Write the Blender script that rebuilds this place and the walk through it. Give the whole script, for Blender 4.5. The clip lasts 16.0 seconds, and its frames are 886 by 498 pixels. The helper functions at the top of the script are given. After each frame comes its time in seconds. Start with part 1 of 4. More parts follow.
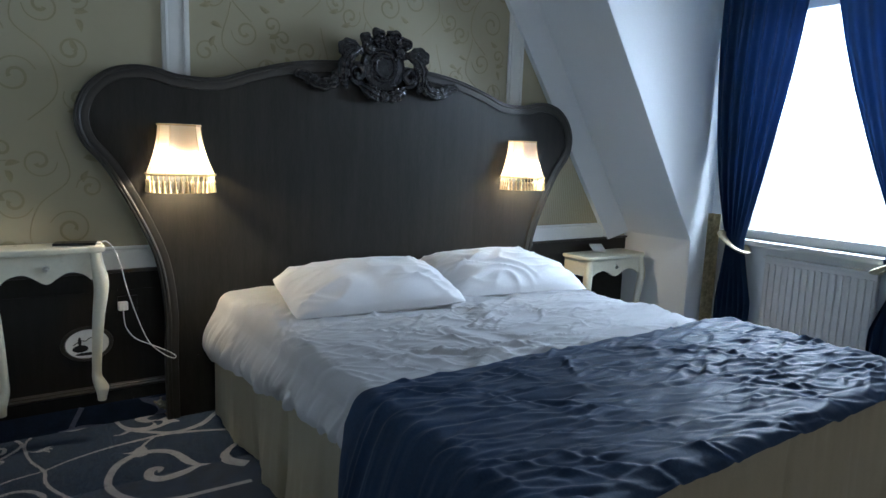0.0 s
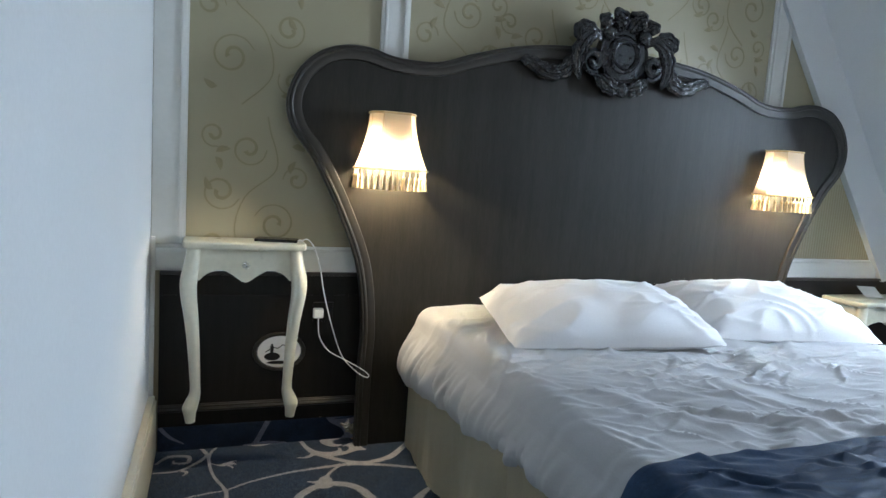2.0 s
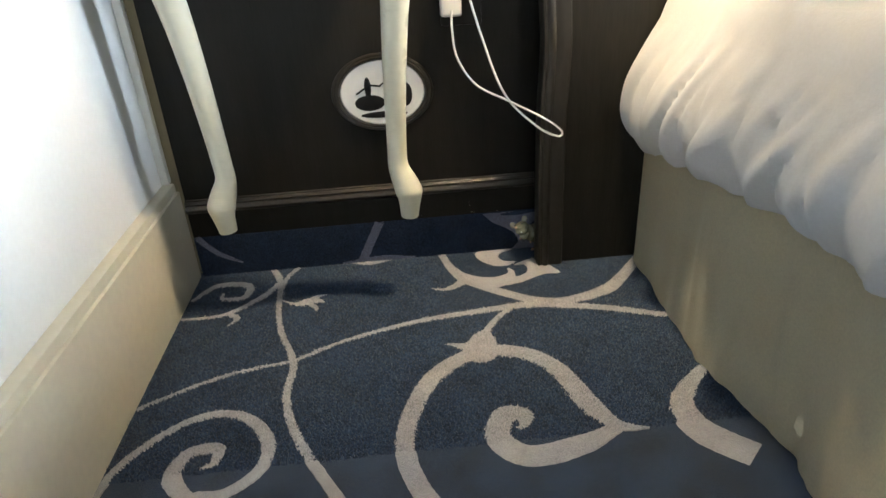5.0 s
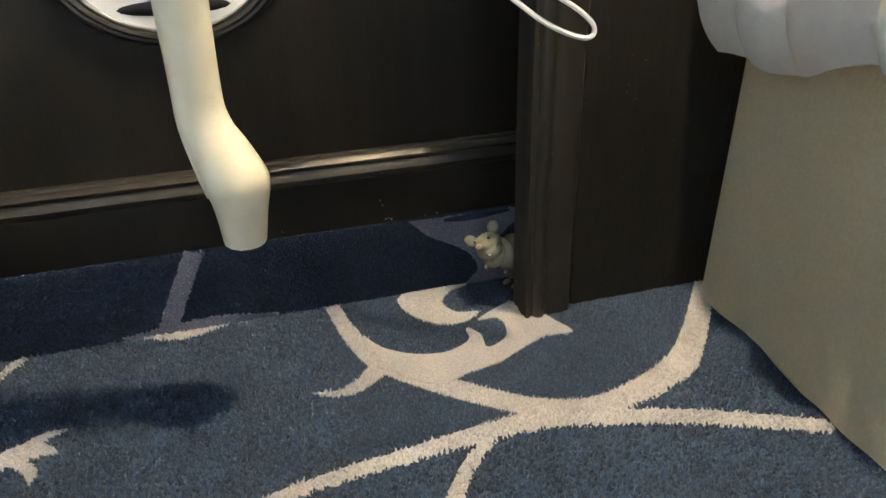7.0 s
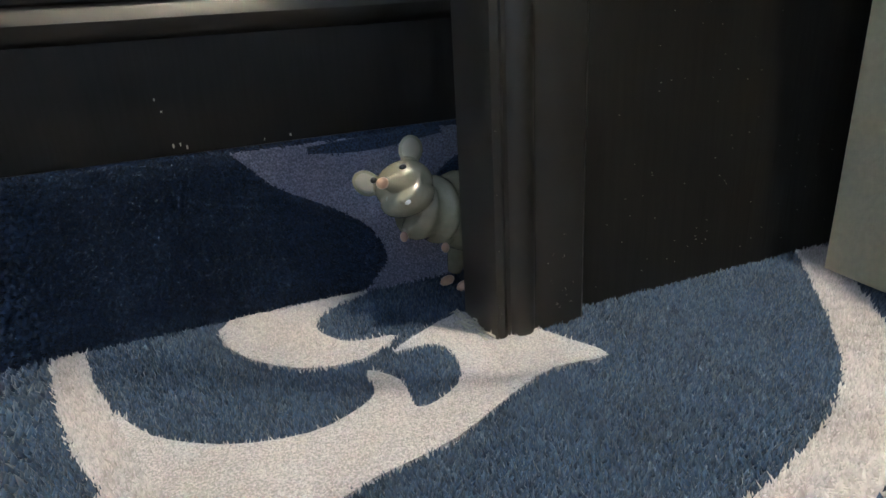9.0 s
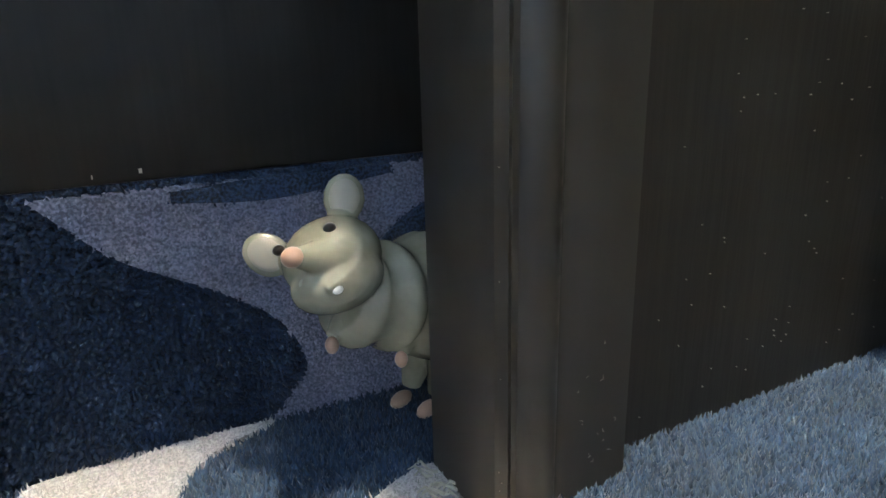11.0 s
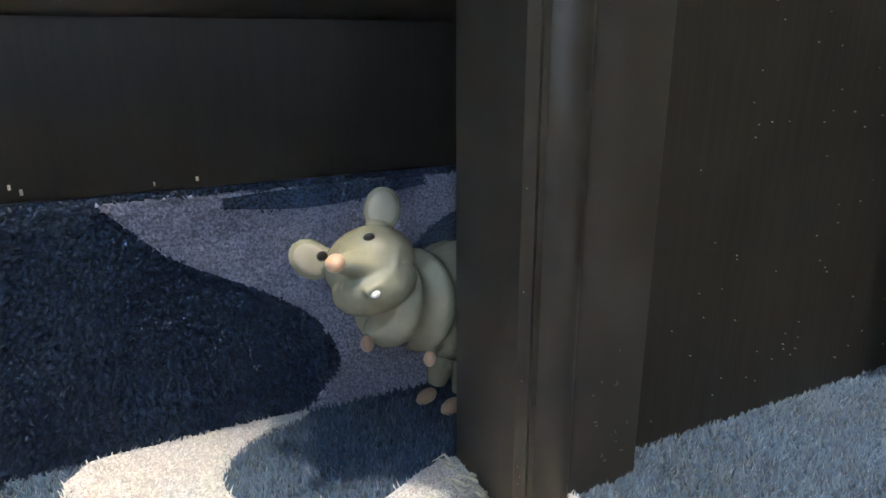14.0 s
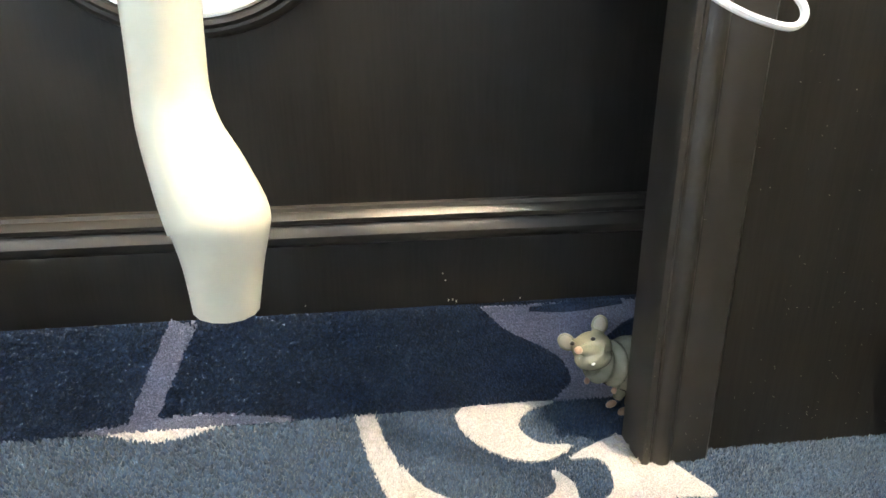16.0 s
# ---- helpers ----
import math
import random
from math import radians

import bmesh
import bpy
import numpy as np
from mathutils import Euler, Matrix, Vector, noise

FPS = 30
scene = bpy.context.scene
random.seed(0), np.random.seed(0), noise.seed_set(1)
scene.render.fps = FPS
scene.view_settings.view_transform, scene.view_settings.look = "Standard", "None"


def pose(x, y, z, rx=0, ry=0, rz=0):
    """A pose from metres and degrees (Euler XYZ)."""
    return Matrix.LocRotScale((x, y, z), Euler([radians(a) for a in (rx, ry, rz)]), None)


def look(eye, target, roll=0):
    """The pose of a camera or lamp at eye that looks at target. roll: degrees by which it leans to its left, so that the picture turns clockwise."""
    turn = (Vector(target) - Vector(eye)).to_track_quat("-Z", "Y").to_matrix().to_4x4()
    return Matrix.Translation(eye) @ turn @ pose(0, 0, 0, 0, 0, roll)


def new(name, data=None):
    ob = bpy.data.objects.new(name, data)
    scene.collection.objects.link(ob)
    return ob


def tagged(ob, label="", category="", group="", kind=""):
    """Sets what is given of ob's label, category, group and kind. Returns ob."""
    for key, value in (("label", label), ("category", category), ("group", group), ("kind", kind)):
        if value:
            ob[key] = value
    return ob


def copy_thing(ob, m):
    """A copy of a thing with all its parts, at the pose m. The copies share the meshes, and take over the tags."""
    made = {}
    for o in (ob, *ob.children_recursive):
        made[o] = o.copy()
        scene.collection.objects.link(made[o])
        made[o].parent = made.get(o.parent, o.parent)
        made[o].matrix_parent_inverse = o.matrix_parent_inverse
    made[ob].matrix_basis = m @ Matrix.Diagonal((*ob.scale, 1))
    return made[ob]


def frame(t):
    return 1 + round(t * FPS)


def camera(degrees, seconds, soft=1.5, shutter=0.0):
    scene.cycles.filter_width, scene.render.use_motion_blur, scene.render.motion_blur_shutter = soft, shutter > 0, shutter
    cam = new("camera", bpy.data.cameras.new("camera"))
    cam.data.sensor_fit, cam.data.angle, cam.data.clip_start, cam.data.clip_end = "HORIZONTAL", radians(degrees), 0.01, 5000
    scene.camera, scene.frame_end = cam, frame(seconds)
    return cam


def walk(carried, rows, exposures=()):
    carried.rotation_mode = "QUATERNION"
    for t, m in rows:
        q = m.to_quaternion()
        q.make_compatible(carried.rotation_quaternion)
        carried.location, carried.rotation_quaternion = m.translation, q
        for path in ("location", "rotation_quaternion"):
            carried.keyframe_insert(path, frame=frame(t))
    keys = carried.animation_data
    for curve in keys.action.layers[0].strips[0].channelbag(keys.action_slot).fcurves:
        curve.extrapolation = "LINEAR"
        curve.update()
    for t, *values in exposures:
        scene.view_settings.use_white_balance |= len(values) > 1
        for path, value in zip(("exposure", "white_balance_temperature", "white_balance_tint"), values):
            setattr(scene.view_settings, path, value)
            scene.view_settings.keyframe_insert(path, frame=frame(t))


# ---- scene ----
cam = camera(69.0, 16.0)
PATH = [
    (0, (0.175, -3.214, 1.314), (1.298, -1.587, 1.013), 2.0),
    (0.5, (0.178, -3.178, 1.304), (1.067, -1.411, 1.01), 2.0),
    (1, (0.162, -3.088, 1.289), (0.893, -1.248, 1.005), 3.1),
    (1.5, (0.172, -2.9, 1.226), (0.894, -1.054, 0.962), 3.6),
    (2, (0.187, -2.64, 1.176), (0.863, -0.774, 0.937), 3.9),
    (2.5, (0.297, -2.413, 1.091), (0.835, -0.51, 0.794), 2.7),
    (3, (0.395, -2.232, 1.004), (0.716, -0.3, 0.6), -0.2),
    (3.5, (0.391, -2.015, 0.895), (0.611, -0.092, 0.391), -1.2),
    (4, (0.405, -1.771, 0.812), (0.604, 0.106, 0.15), -1.7),
    (4.2, (0.423, -1.672, 0.778), (0.577, 0.181, 0.042), -2.2),
    (6.3, (0.518, -0.886, 0.6), (0.681, 0.842, -0.394), -6.2),
    (6.4, (0.497, -0.843, 0.558), (0.753, 0.879, -0.428), -5.5),
    (6.5, (0.522, -0.805, 0.549), (0.718, 0.9, -0.477), -5.4),
    (7, (0.545, -0.664, 0.433), (0.95, 1.038, -0.535), -2.3),
    (7.5, (0.56, -0.596, 0.313), (0.989, 1.15, -0.563), -2.3),
    (8, (0.584, -0.515, 0.241), (1.028, 1.261, -0.564), -3.7),
    (8.5, (0.621, -0.433, 0.205), (1.187, 1.341, -0.526), -3.6),
    (9, (0.642, -0.362, 0.171), (1.322, 1.372, -0.557), -3.4),
    (9.5, (0.657, -0.295, 0.15), (1.413, 1.427, -0.532), -3.2),
    (10, (0.68, -0.267, 0.141), (1.525, 1.437, -0.475), -3.0),
    (10.2, (0.687, -0.257, 0.142), (1.542, 1.444, -0.468), -2.6),
    (12.3, (0.69, -0.225, 0.138), (1.559, 1.483, -0.431), -0.2),
    (12.5, (0.691, -0.226, 0.138), (1.549, 1.486, -0.438), -0.1),
    (13, (0.691, -0.226, 0.138), (1.546, 1.489, -0.436), -0.1),
    (13.5, (0.687, -0.229, 0.14), (1.534, 1.488, -0.437), 0.0),
    (14, (0.679, -0.245, 0.149), (1.498, 1.48, -0.445), -0.3),
    (14.5, (0.667, -0.279, 0.175), (1.392, 1.496, -0.394), -0.6),
    (15, (0.655, -0.355, 0.233), (1.216, 1.459, -0.396), -0.8),
    (15.5, (0.598, -0.43, 0.287), (1.039, 1.415, -0.345), -0.2),
    (16, (0.577, -0.483, 0.331), (0.792, 1.381, -0.361), -0.5),
]
EXPOSURES = [(0, -1.15, 5750, 10), (1.5, -0.6, 5900, 10), (2.0, -0.58, 6000, 10), (3.0, -0.45, 6200, 10), (4.0, -0.13, 6550, 10), (6.5, 0.72, 6600, 10), (7.5, 0.75, 6300, 10), (8.5, 0.66, 5600, 10), (10, 1.3, 5500, 10), (12.5, 1.6, 5600, 10), (14.5, 1.75, 5700, 10), (16, 1.85, 6100, 10)]
walk(cam, [(t, look(eye, target, roll)) for t, eye, target, roll in PATH], EXPOSURES)
WINDOW, REAR, BULB = 600.0, 28.0, 52.0

# ---- light ----
world = bpy.data.worlds.new("sky")
scene.world = world
world.use_nodes = True
wnt = world.node_tree
sky = wnt.nodes.new("ShaderNodeTexSky")
sky.sky_type, sky.sun_disc, sky.sun_elevation, sky.sun_rotation = "NISHITA", False, radians(40), radians(60)
wnt.links.new(sky.outputs[0], wnt.nodes["Background"].inputs[0])
wnt.nodes["Background"].inputs[1].default_value = 0.12


def lamp(name, kind, m, energy, colour, **kw):
    data = bpy.data.lights.new(name, kind)
    data.energy, data.color = energy, colour
    if "size" in kw:
        data.shape, data.size, data.size_y = "RECTANGLE", kw["size"], kw["size_y"]
    if "radius" in kw:
        data.shadow_soft_size = kw["radius"]
    ob = new(name, data)
    ob.matrix_world = m
    return tagged(ob, kind="structure")


lamp("window_daylight", "AREA", look((4.78, -1.25, 1.95), (2.3, -1.75, 0.5)), WINDOW, (0.74, 0.87, 1.0), size=1.15, size_y=1.35)
# Added fill from behind for the bed's foot; stands for no known window.
lamp("rear_fill_light", "AREA", look((2.3, -5.4, 1.6), (2.0, -2.4, 0.5)), REAR, (1.0, 0.95, 0.86), size=1.1, size_y=1.5)
for bx in (0.853, 2.89):
    lamp("bulb", "POINT", pose(bx, -0.19, 1.215), BULB, (1.0, 0.78, 0.48), radius=0.025)


# ---- materials ----
def mat(name, base, rough=0.5, metal=0.0, vary=0.12, scale=8.0, bump=0.0, bscale=60.0, sheen=0.0, stretch=(1, 1, 1), coat=0.0, spec=0.5, fine=1.0):
    m = bpy.data.materials.new(name)
    m.use_nodes = True
    nt = m.node_tree
    L, N = nt.links.new, nt.nodes.new
    p = nt.nodes["Principled BSDF"]
    tc, mp = N("ShaderNodeTexCoord"), N("ShaderNodeMapping")
    mp.inputs["Scale"].default_value = stretch
    L(tc.outputs["Object"], mp.inputs[0])
    n1, n2 = N("ShaderNodeTexNoise"), N("ShaderNodeTexNoise")
    n1.inputs["Scale"].default_value, n1.inputs["Detail"].default_value = scale, 6
    n2.inputs["Scale"].default_value, n2.inputs["Detail"].default_value = bscale, 4
    L(mp.outputs[0], n1.inputs["Vector"]), L(mp.outputs[0], n2.inputs["Vector"])
    add = N("ShaderNodeMath")
    add.operation = "MULTIPLY_ADD"
    add.inputs[1].default_value = fine
    L(n2.outputs[0], add.inputs[0]), L(n1.outputs[0], add.inputs[2])
    mr = N("ShaderNodeMapRange")
    mr.inputs[1].default_value, mr.inputs[2].default_value = 0.2 + fine * 0.5, 0.8 + fine * 0.5
    mr.inputs[3].default_value, mr.inputs[4].default_value = 1 - vary, 1 + vary
    L(add.outputs[0], mr.inputs[0])
    mix = N("ShaderNodeVectorMath")
    mix.operation = "SCALE"
    mix.inputs[0].default_value = base
    L(mr.outputs[0], mix.inputs["Scale"])
    L(mix.outputs[0], p.inputs["Base Color"])
    rr = N("ShaderNodeMapRange")
    rr.inputs[3].default_value, rr.inputs[4].default_value = max(rough - 0.08, 0.03), min(rough + 0.08, 1)
    L(n1.outputs[0], rr.inputs[0]), L(rr.outputs[0], p.inputs["Roughness"])
    p.inputs["Metallic"].default_value = metal
    p.inputs["Specular IOR Level"].default_value = spec
    p.inputs["Sheen Weight"].default_value = sheen
    p.inputs["Coat Weight"].default_value = coat
    if bump:
        b = N("ShaderNodeBump")
        b.inputs["Strength"].default_value, b.inputs["Distance"].default_value = bump, 0.004
        L(n2.outputs[0], b.inputs["Height"]), L(b.outputs[0], p.inputs["Normal"])
    return m


M_WALL = mat("painted plaster", (0.74, 0.76, 0.76), 0.6, vary=0.03, scale=2, bump=0.08, bscale=120)
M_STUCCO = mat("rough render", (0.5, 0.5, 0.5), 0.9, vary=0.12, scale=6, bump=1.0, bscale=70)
M_PAPER = mat("wallpaper ground", (0.37, 0.33, 0.215), 0.45, vary=0.05, scale=3, bump=0.05, bscale=300)
M_SCROLL = mat("wallpaper scroll ink", (0.29, 0.255, 0.14), 0.4, vary=0.1, scale=5, bscale=200)
M_TRIM = mat("white trim paint", (0.72, 0.72, 0.68), 0.35, vary=0.03, scale=4)
M_BASE = mat("cream skirting paint", (0.66, 0.62, 0.50), 0.4, vary=0.05, scale=5)
M_DARK = mat("black stained wood", (0.012, 0.011, 0.0095), 0.46, spec=0.22, vary=0.25, scale=5, bump=0.05, bscale=45, stretch=(9, 9, 0.6))
M_DARKH = mat("black stained panel", (0.018, 0.0165, 0.0135), 0.46, spec=0.25, vary=0.3, scale=4, bump=0.06, bscale=45, stretch=(7, 7, 0.5))
M_MOULD = mat("black lacquered moulding", (0.024, 0.021, 0.017), 0.40, vary=0.15, scale=8)
M_CREST = mat("black carved wood", (0.013, 0.013, 0.014), 0.25, vary=0.3, scale=20, bump=0.1, bscale=120)
M_CARPET = mat("navy carpet pile", (0.018, 0.034, 0.068), 0.95, vary=0.7, scale=14, bump=0.6, bscale=900, fine=2.5, sheen=0.15)
M_VINE = mat("pale carpet pile", (0.38, 0.365, 0.375), 0.95, vary=0.3, scale=14, bump=0.6, bscale=900, fine=2.5, sheen=0.1)
M_RISER = mat("navy cove carpet pile", (0.020, 0.036, 0.075), 0.95, vary=0.75, scale=14, bump=0.6, bscale=900, fine=2.5)
# the pale pile on the upright cove, darkened in colour for its shade
M_RVINE = mat("shaded pale cove pile", (0.19, 0.20, 0.28), 0.95, vary=0.4, scale=14, bump=0.6, bscale=900, fine=2.5)
M_CREAM = mat("cream lacquer", (0.66, 0.63, 0.50), 0.3, vary=0.05, scale=6, coat=0.2)
M_SHEET = mat("white cotton", (0.84, 0.84, 0.85), 0.85, vary=0.03, scale=6, bump=0.15, bscale=200, sheen=0.1)
M_SKIRT = mat("beige valance linen", (0.66, 0.59, 0.42), 0.85, vary=0.08, scale=4, bump=0.25, bscale=260, sheen=0.1)
M_BLUE = mat("blue satin quilt", (0.038, 0.080, 0.168), 0.55, vary=0.2, scale=10, bump=0.15, bscale=150, sheen=0.15, spec=0.28)
M_CURT = mat("blue curtain cloth", (0.018, 0.044, 0.10), 0.75, vary=0.15, scale=6, bump=0.15, bscale=200, sheen=0.05, spec=0.2)
M_GOLD = mat("gold patterned tieback", (0.42, 0.36, 0.22), 0.5, vary=0.4, scale=25, bscale=60)
M_FRINGE = mat("gold fringe thread", (0.62, 0.48, 0.25), 0.6, vary=0.2, scale=40)
M_CHROME = mat("silver metal", (0.75, 0.75, 0.73), 0.2, metal=1.0, vary=0.05)
M_BRASS = mat("brass", (0.55, 0.42, 0.2), 0.3, metal=1.0, vary=0.1)
M_CERAM = mat("white enamel", (0.75, 0.76, 0.76), 0.15, vary=0.05, scale=9)
M_BLACK = mat("black print", (0.008, 0.008, 0.009), 0.3, vary=0.2)
M_PLASTIC = mat("white plastic", (0.78, 0.78, 0.76), 0.35, vary=0.02)
M_PHONE = mat("black glass", (0.006, 0.006, 0.007), 0.1, vary=0.1)
M_RAT = mat("grey rubber", (0.205, 0.200, 0.150), 0.24, vary=0.16, scale=60, bump=0.05, bscale=150)
M_RPINK = mat("pink rubber", (0.36, 0.235, 0.165), 0.4, vary=0.15, scale=80)
M_REAR = mat("pale rubber inner ear", (0.235, 0.215, 0.170), 0.4, vary=0.15, scale=80)
M_SCUFF = mat("bare wood chip", (0.42, 0.40, 0.34), 0.8, vary=0.3, scale=300)
M_RAD = mat("radiator enamel", (0.68, 0.67, 0.64), 0.35, vary=0.03)
M_BRICK = mat("plain plaster", (0.6, 0.6, 0.58), 0.8, vary=0.06)

M_SHADE = bpy.data.materials.new("cream lampshade silk")
M_SHADE.use_nodes = True
nt = M_SHADE.node_tree
p = nt.nodes["Principled BSDF"]
p.inputs["Base Color"].default_value, p.inputs["Roughness"].default_value = (0.80, 0.72, 0.60, 1), 0.8
tr, mx = nt.nodes.new("ShaderNodeBsdfTranslucent"), nt.nodes.new("ShaderNodeMixShader")
tr.inputs[0].default_value, mx.inputs[0].default_value = (0.86, 0.75, 0.58, 1), 0.42
nt.links.new(p.outputs[0], mx.inputs[1]), nt.links.new(tr.outputs[0], mx.inputs[2])
nt.links.new(mx.outputs[0], nt.nodes["Material Output"].inputs[0])

M_GLASS = bpy.data.materials.new("window glass")
M_GLASS.use_nodes = True
g = M_GLASS.node_tree.nodes["Principled BSDF"]
g.inputs["Transmission Weight"].default_value, g.inputs["Roughness"].default_value, g.inputs["IOR"].default_value = 1.0, 0.0, 1.45

M_HAZE = bpy.data.materials.new("overcast distance")
M_HAZE.use_nodes = True
h = M_HAZE.node_tree.nodes["Principled BSDF"]
h.inputs["Base Color"].default_value = (0.8, 0.85, 0.9, 1)
h.inputs["Emission Color"].default_value, h.inputs["Emission Strength"].default_value = (0.85, 0.93, 1.0, 1), 6.0


# ---- mesh helpers ----
def part(name, bm, material, parent=None, label="", smooth=True):
    me = bpy.data.meshes.new(name)
    bm.normal_update()
    bm.to_mesh(me)
    bm.free()
    if smooth:
        for f in me.polygons:
            f.use_smooth = True
        me.set_sharp_from_angle(angle=radians(38))
    for m in material if isinstance(material, (list, tuple)) else [material]:
        me.materials.append(m)
    ob = new(name, me)
    ob.parent = parent
    return tagged(ob, label)


def thing(name, label, category, group="", m=None):
    ob = tagged(new(name), label, category, group)
    if m is not None:
        ob.matrix_world = m
    return ob


def box(x0, x1, y0, y1, z0, z1, bevel=0.0, bm=None, seg=2):
    bm = bm or bmesh.new()
    r = bmesh.ops.create_cube(bm, size=1, matrix=Matrix.Translation(((x0 + x1) / 2, (y0 + y1) / 2, (z0 + z1) / 2)) @ Matrix.Diagonal((x1 - x0, y1 - y0, z1 - z0, 1)))
    if bevel:
        es = list({e for v in r["verts"] for e in v.link_edges})
        bmesh.ops.bevel(bm, geom=es, offset=bevel, segments=seg, affect="EDGES", profile=0.6)
    return bm


def grid(nu, nv, fn, bm=None, closed=False):
    """A sheet of (nu+1) x (nv+1) points fn(u, v); closed joins the ends in u."""
    bm = bm or bmesh.new()
    vs = [[bm.verts.new(fn(i / nu, j / nv)) for j in range(nv + 1)] for i in range(nu if closed else nu + 1)]
    for i in range(nu):
        a, b = vs[i], vs[(i + 1) % len(vs)]
        for j in range(nv):
            bm.faces.new((a[j], b[j], b[j + 1], a[j + 1]))
    return bm


def spline(pts, n=10, closed=False):
    """Catmull-Rom through points of any dimension."""
    P = [np.array(q, float) for q in pts]
    out = []
    m = len(P)
    for i in range(m if closed else m - 1):
        g4 = [P[(i + k) % m] if closed else P[min(max(i + k, 0), m - 1)] for k in (-1, 0, 1, 2)]
        for s in range(n):
            t = s / n
            out.append(0.5 * (2 * g4[1] + (g4[2] - g4[0]) * t + (2 * g4[0] - 5 * g4[1] + 4 * g4[2] - g4[3]) * t * t + (3 * g4[1] - g4[0] - 3 * g4[2] + g4[3]) * t ** 3))
    if not closed:
        out.append(P[-1])
    return out


def tube(pts, radii, sides=10, bm=None, flat=1.0, up=(0, 1, 0)):
    """A tube along points with a radius at each; flat squeezes it along up."""
    bm = bm or bmesh.new()
    P = [Vector(q[:3]) for q in pts]
    rad = [float(r) for r in radii] if hasattr(radii, "__len__") else [radii] * len(P)
    rings = []
    for i, c in enumerate(P):
        d = (P[min(i + 1, len(P) - 1)] - P[max(i - 1, 0)]).normalized()
        a = d.cross(Vector(up))
        a = a.normalized() if a.length > 1e-4 else d.orthogonal().normalized()
        b = a.cross(d).normalized()
        rings.append([bm.verts.new(c + rad[i] * (math.cos(k * 2 * math.pi / sides) * a + flat * math.sin(k * 2 * math.pi / sides) * b)) for k in range(sides)])
    for r, s in zip(rings, rings[1:]):
        for k in range(sides):
            bm.faces.new((r[k], r[(k + 1) % sides], s[(k + 1) % sides], s[k]))
    for r in (rings[0], rings[-1]):
        bm.faces.new(r)
    return bm


def ball(c, r, bm=None, seg=16, m=None, index=0):
    bm = bm or bmesh.new()
    r = r if hasattr(r, "__len__") else (r, r, r)
    turn = m or Matrix()
    res = bmesh.ops.create_uvsphere(bm, u_segments=seg, v_segments=seg // 2 + 2, radius=1, matrix=Matrix.Translation(c) @ turn @ Matrix.Diagonal((*r, 1)))
    for f in {f for v in res["verts"] for f in v.link_faces}:
        f.material_index = index
    return bm


def lathe(profile, seg=24, bm=None, m=None):
    """Revolves (radius, height) points about z."""
    m = m or Matrix()
    pts = [Vector((r, 0, z)) for r, z in profile]
    return grid(seg, len(pts) - 1, lambda u, v: m @ (Matrix.Rotation(2 * math.pi * u, 4, "Z") @ pts[round(v * (len(pts) - 1))]), bm, closed=True)


def plate(outline, y0, y1, bm=None):
    """Extrudes an outline of (x, z) points from y0 (front) to y1."""
    bm = bm or bmesh.new()
    a = [bm.verts.new((x, y0, z)) for x, z in outline]
    b = [bm.verts.new((x, y1, z)) for x, z in outline]
    fs = [bm.faces.new(a), bm.faces.new(b[::-1])]
    for i in range(len(a)):
        j = (i + 1) % len(a)
        fs.append(bm.faces.new((a[j], a[i], b[i], b[j])))
    bm.normal_update()
    bmesh.ops.triangulate(bm, faces=fs[:2], ngon_method="EAR_CLIP")
    return bm


def ribbon(ctrl, lift, place, bm=None, n=8, thick=0.003, fuzz=0.0):
    """A flat tapering ribbon; ctrl: (a, b, half-width) in a plane that place(a, b, lift) lays into the room."""
    bm = bm or bmesh.new()
    pts = spline(ctrl, n)
    rows = []
    for i, q in enumerate(pts):
        d = pts[min(i + 1, len(pts) - 1)][:2] - pts[max(i - 1, 0)][:2]
        d = d / (np.linalg.norm(d) + 1e-9)
        nrm = np.array((-d[1], d[0])) * max(q[2], 0.0008)
        fa, fb = 1 + random.uniform(-fuzz, fuzz) / max(q[2], 0.004), 1 + random.uniform(-fuzz, fuzz) / max(q[2], 0.004)
        l, r = q[:2] + nrm * fa, q[:2] - nrm * fb
        rows.append([bm.verts.new(place(*l, lift - thick)), bm.verts.new(place(*(l * 0.93 + r * 0.07), lift)), bm.verts.new(place(*(l * 0.07 + r * 0.93), lift)), bm.verts.new(place(*r, lift - thick))])
    for a, b in zip(rows, rows[1:]):
        for k in range(3):
            bm.faces.new((a[k], a[k + 1], b[k + 1], b[k]))
    return bm


def nz(x, y, z=0.0):
    return noise.noise(Vector((x, y, z)))


# ---- the shell of the room ----
XR, ZK, SL = 4.08, 0.76, 1.45   # knee wall, its height, slope of the roof
CEIL, WX, DY0, DY1 = 2.55, 4.30, -0.55, -2.05  # ceiling, window wall, dormer cheeks
XS = XR - (CEIL - ZK) / SL


def struct(name, bm, material, label, smooth=False):
    ob = part(name, bm, material, None, label, smooth)
    return tagged(ob, kind="structure", category=name.split("_")[0])


floor = struct("floor", box(-2.6, 4.5, -6.0, 0.25, -0.12, 0.0), M_CARPET, "navy blue carpet with pale scrolling vine pattern")
struct("wall_north", box(-0.3, XR + 0.5, 0.02, 0.25, 0.0, CEIL), M_PAPER, "cream wallpapered wall behind the bed")
struct("wall_west", box(-0.25, -0.03, -1.93, 0.02, 0.0, CEIL), M_WALL, "smooth white painted side wall")
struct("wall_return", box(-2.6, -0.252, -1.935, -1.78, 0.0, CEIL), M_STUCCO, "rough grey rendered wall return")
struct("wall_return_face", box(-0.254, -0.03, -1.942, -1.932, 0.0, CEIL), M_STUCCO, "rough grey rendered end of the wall")
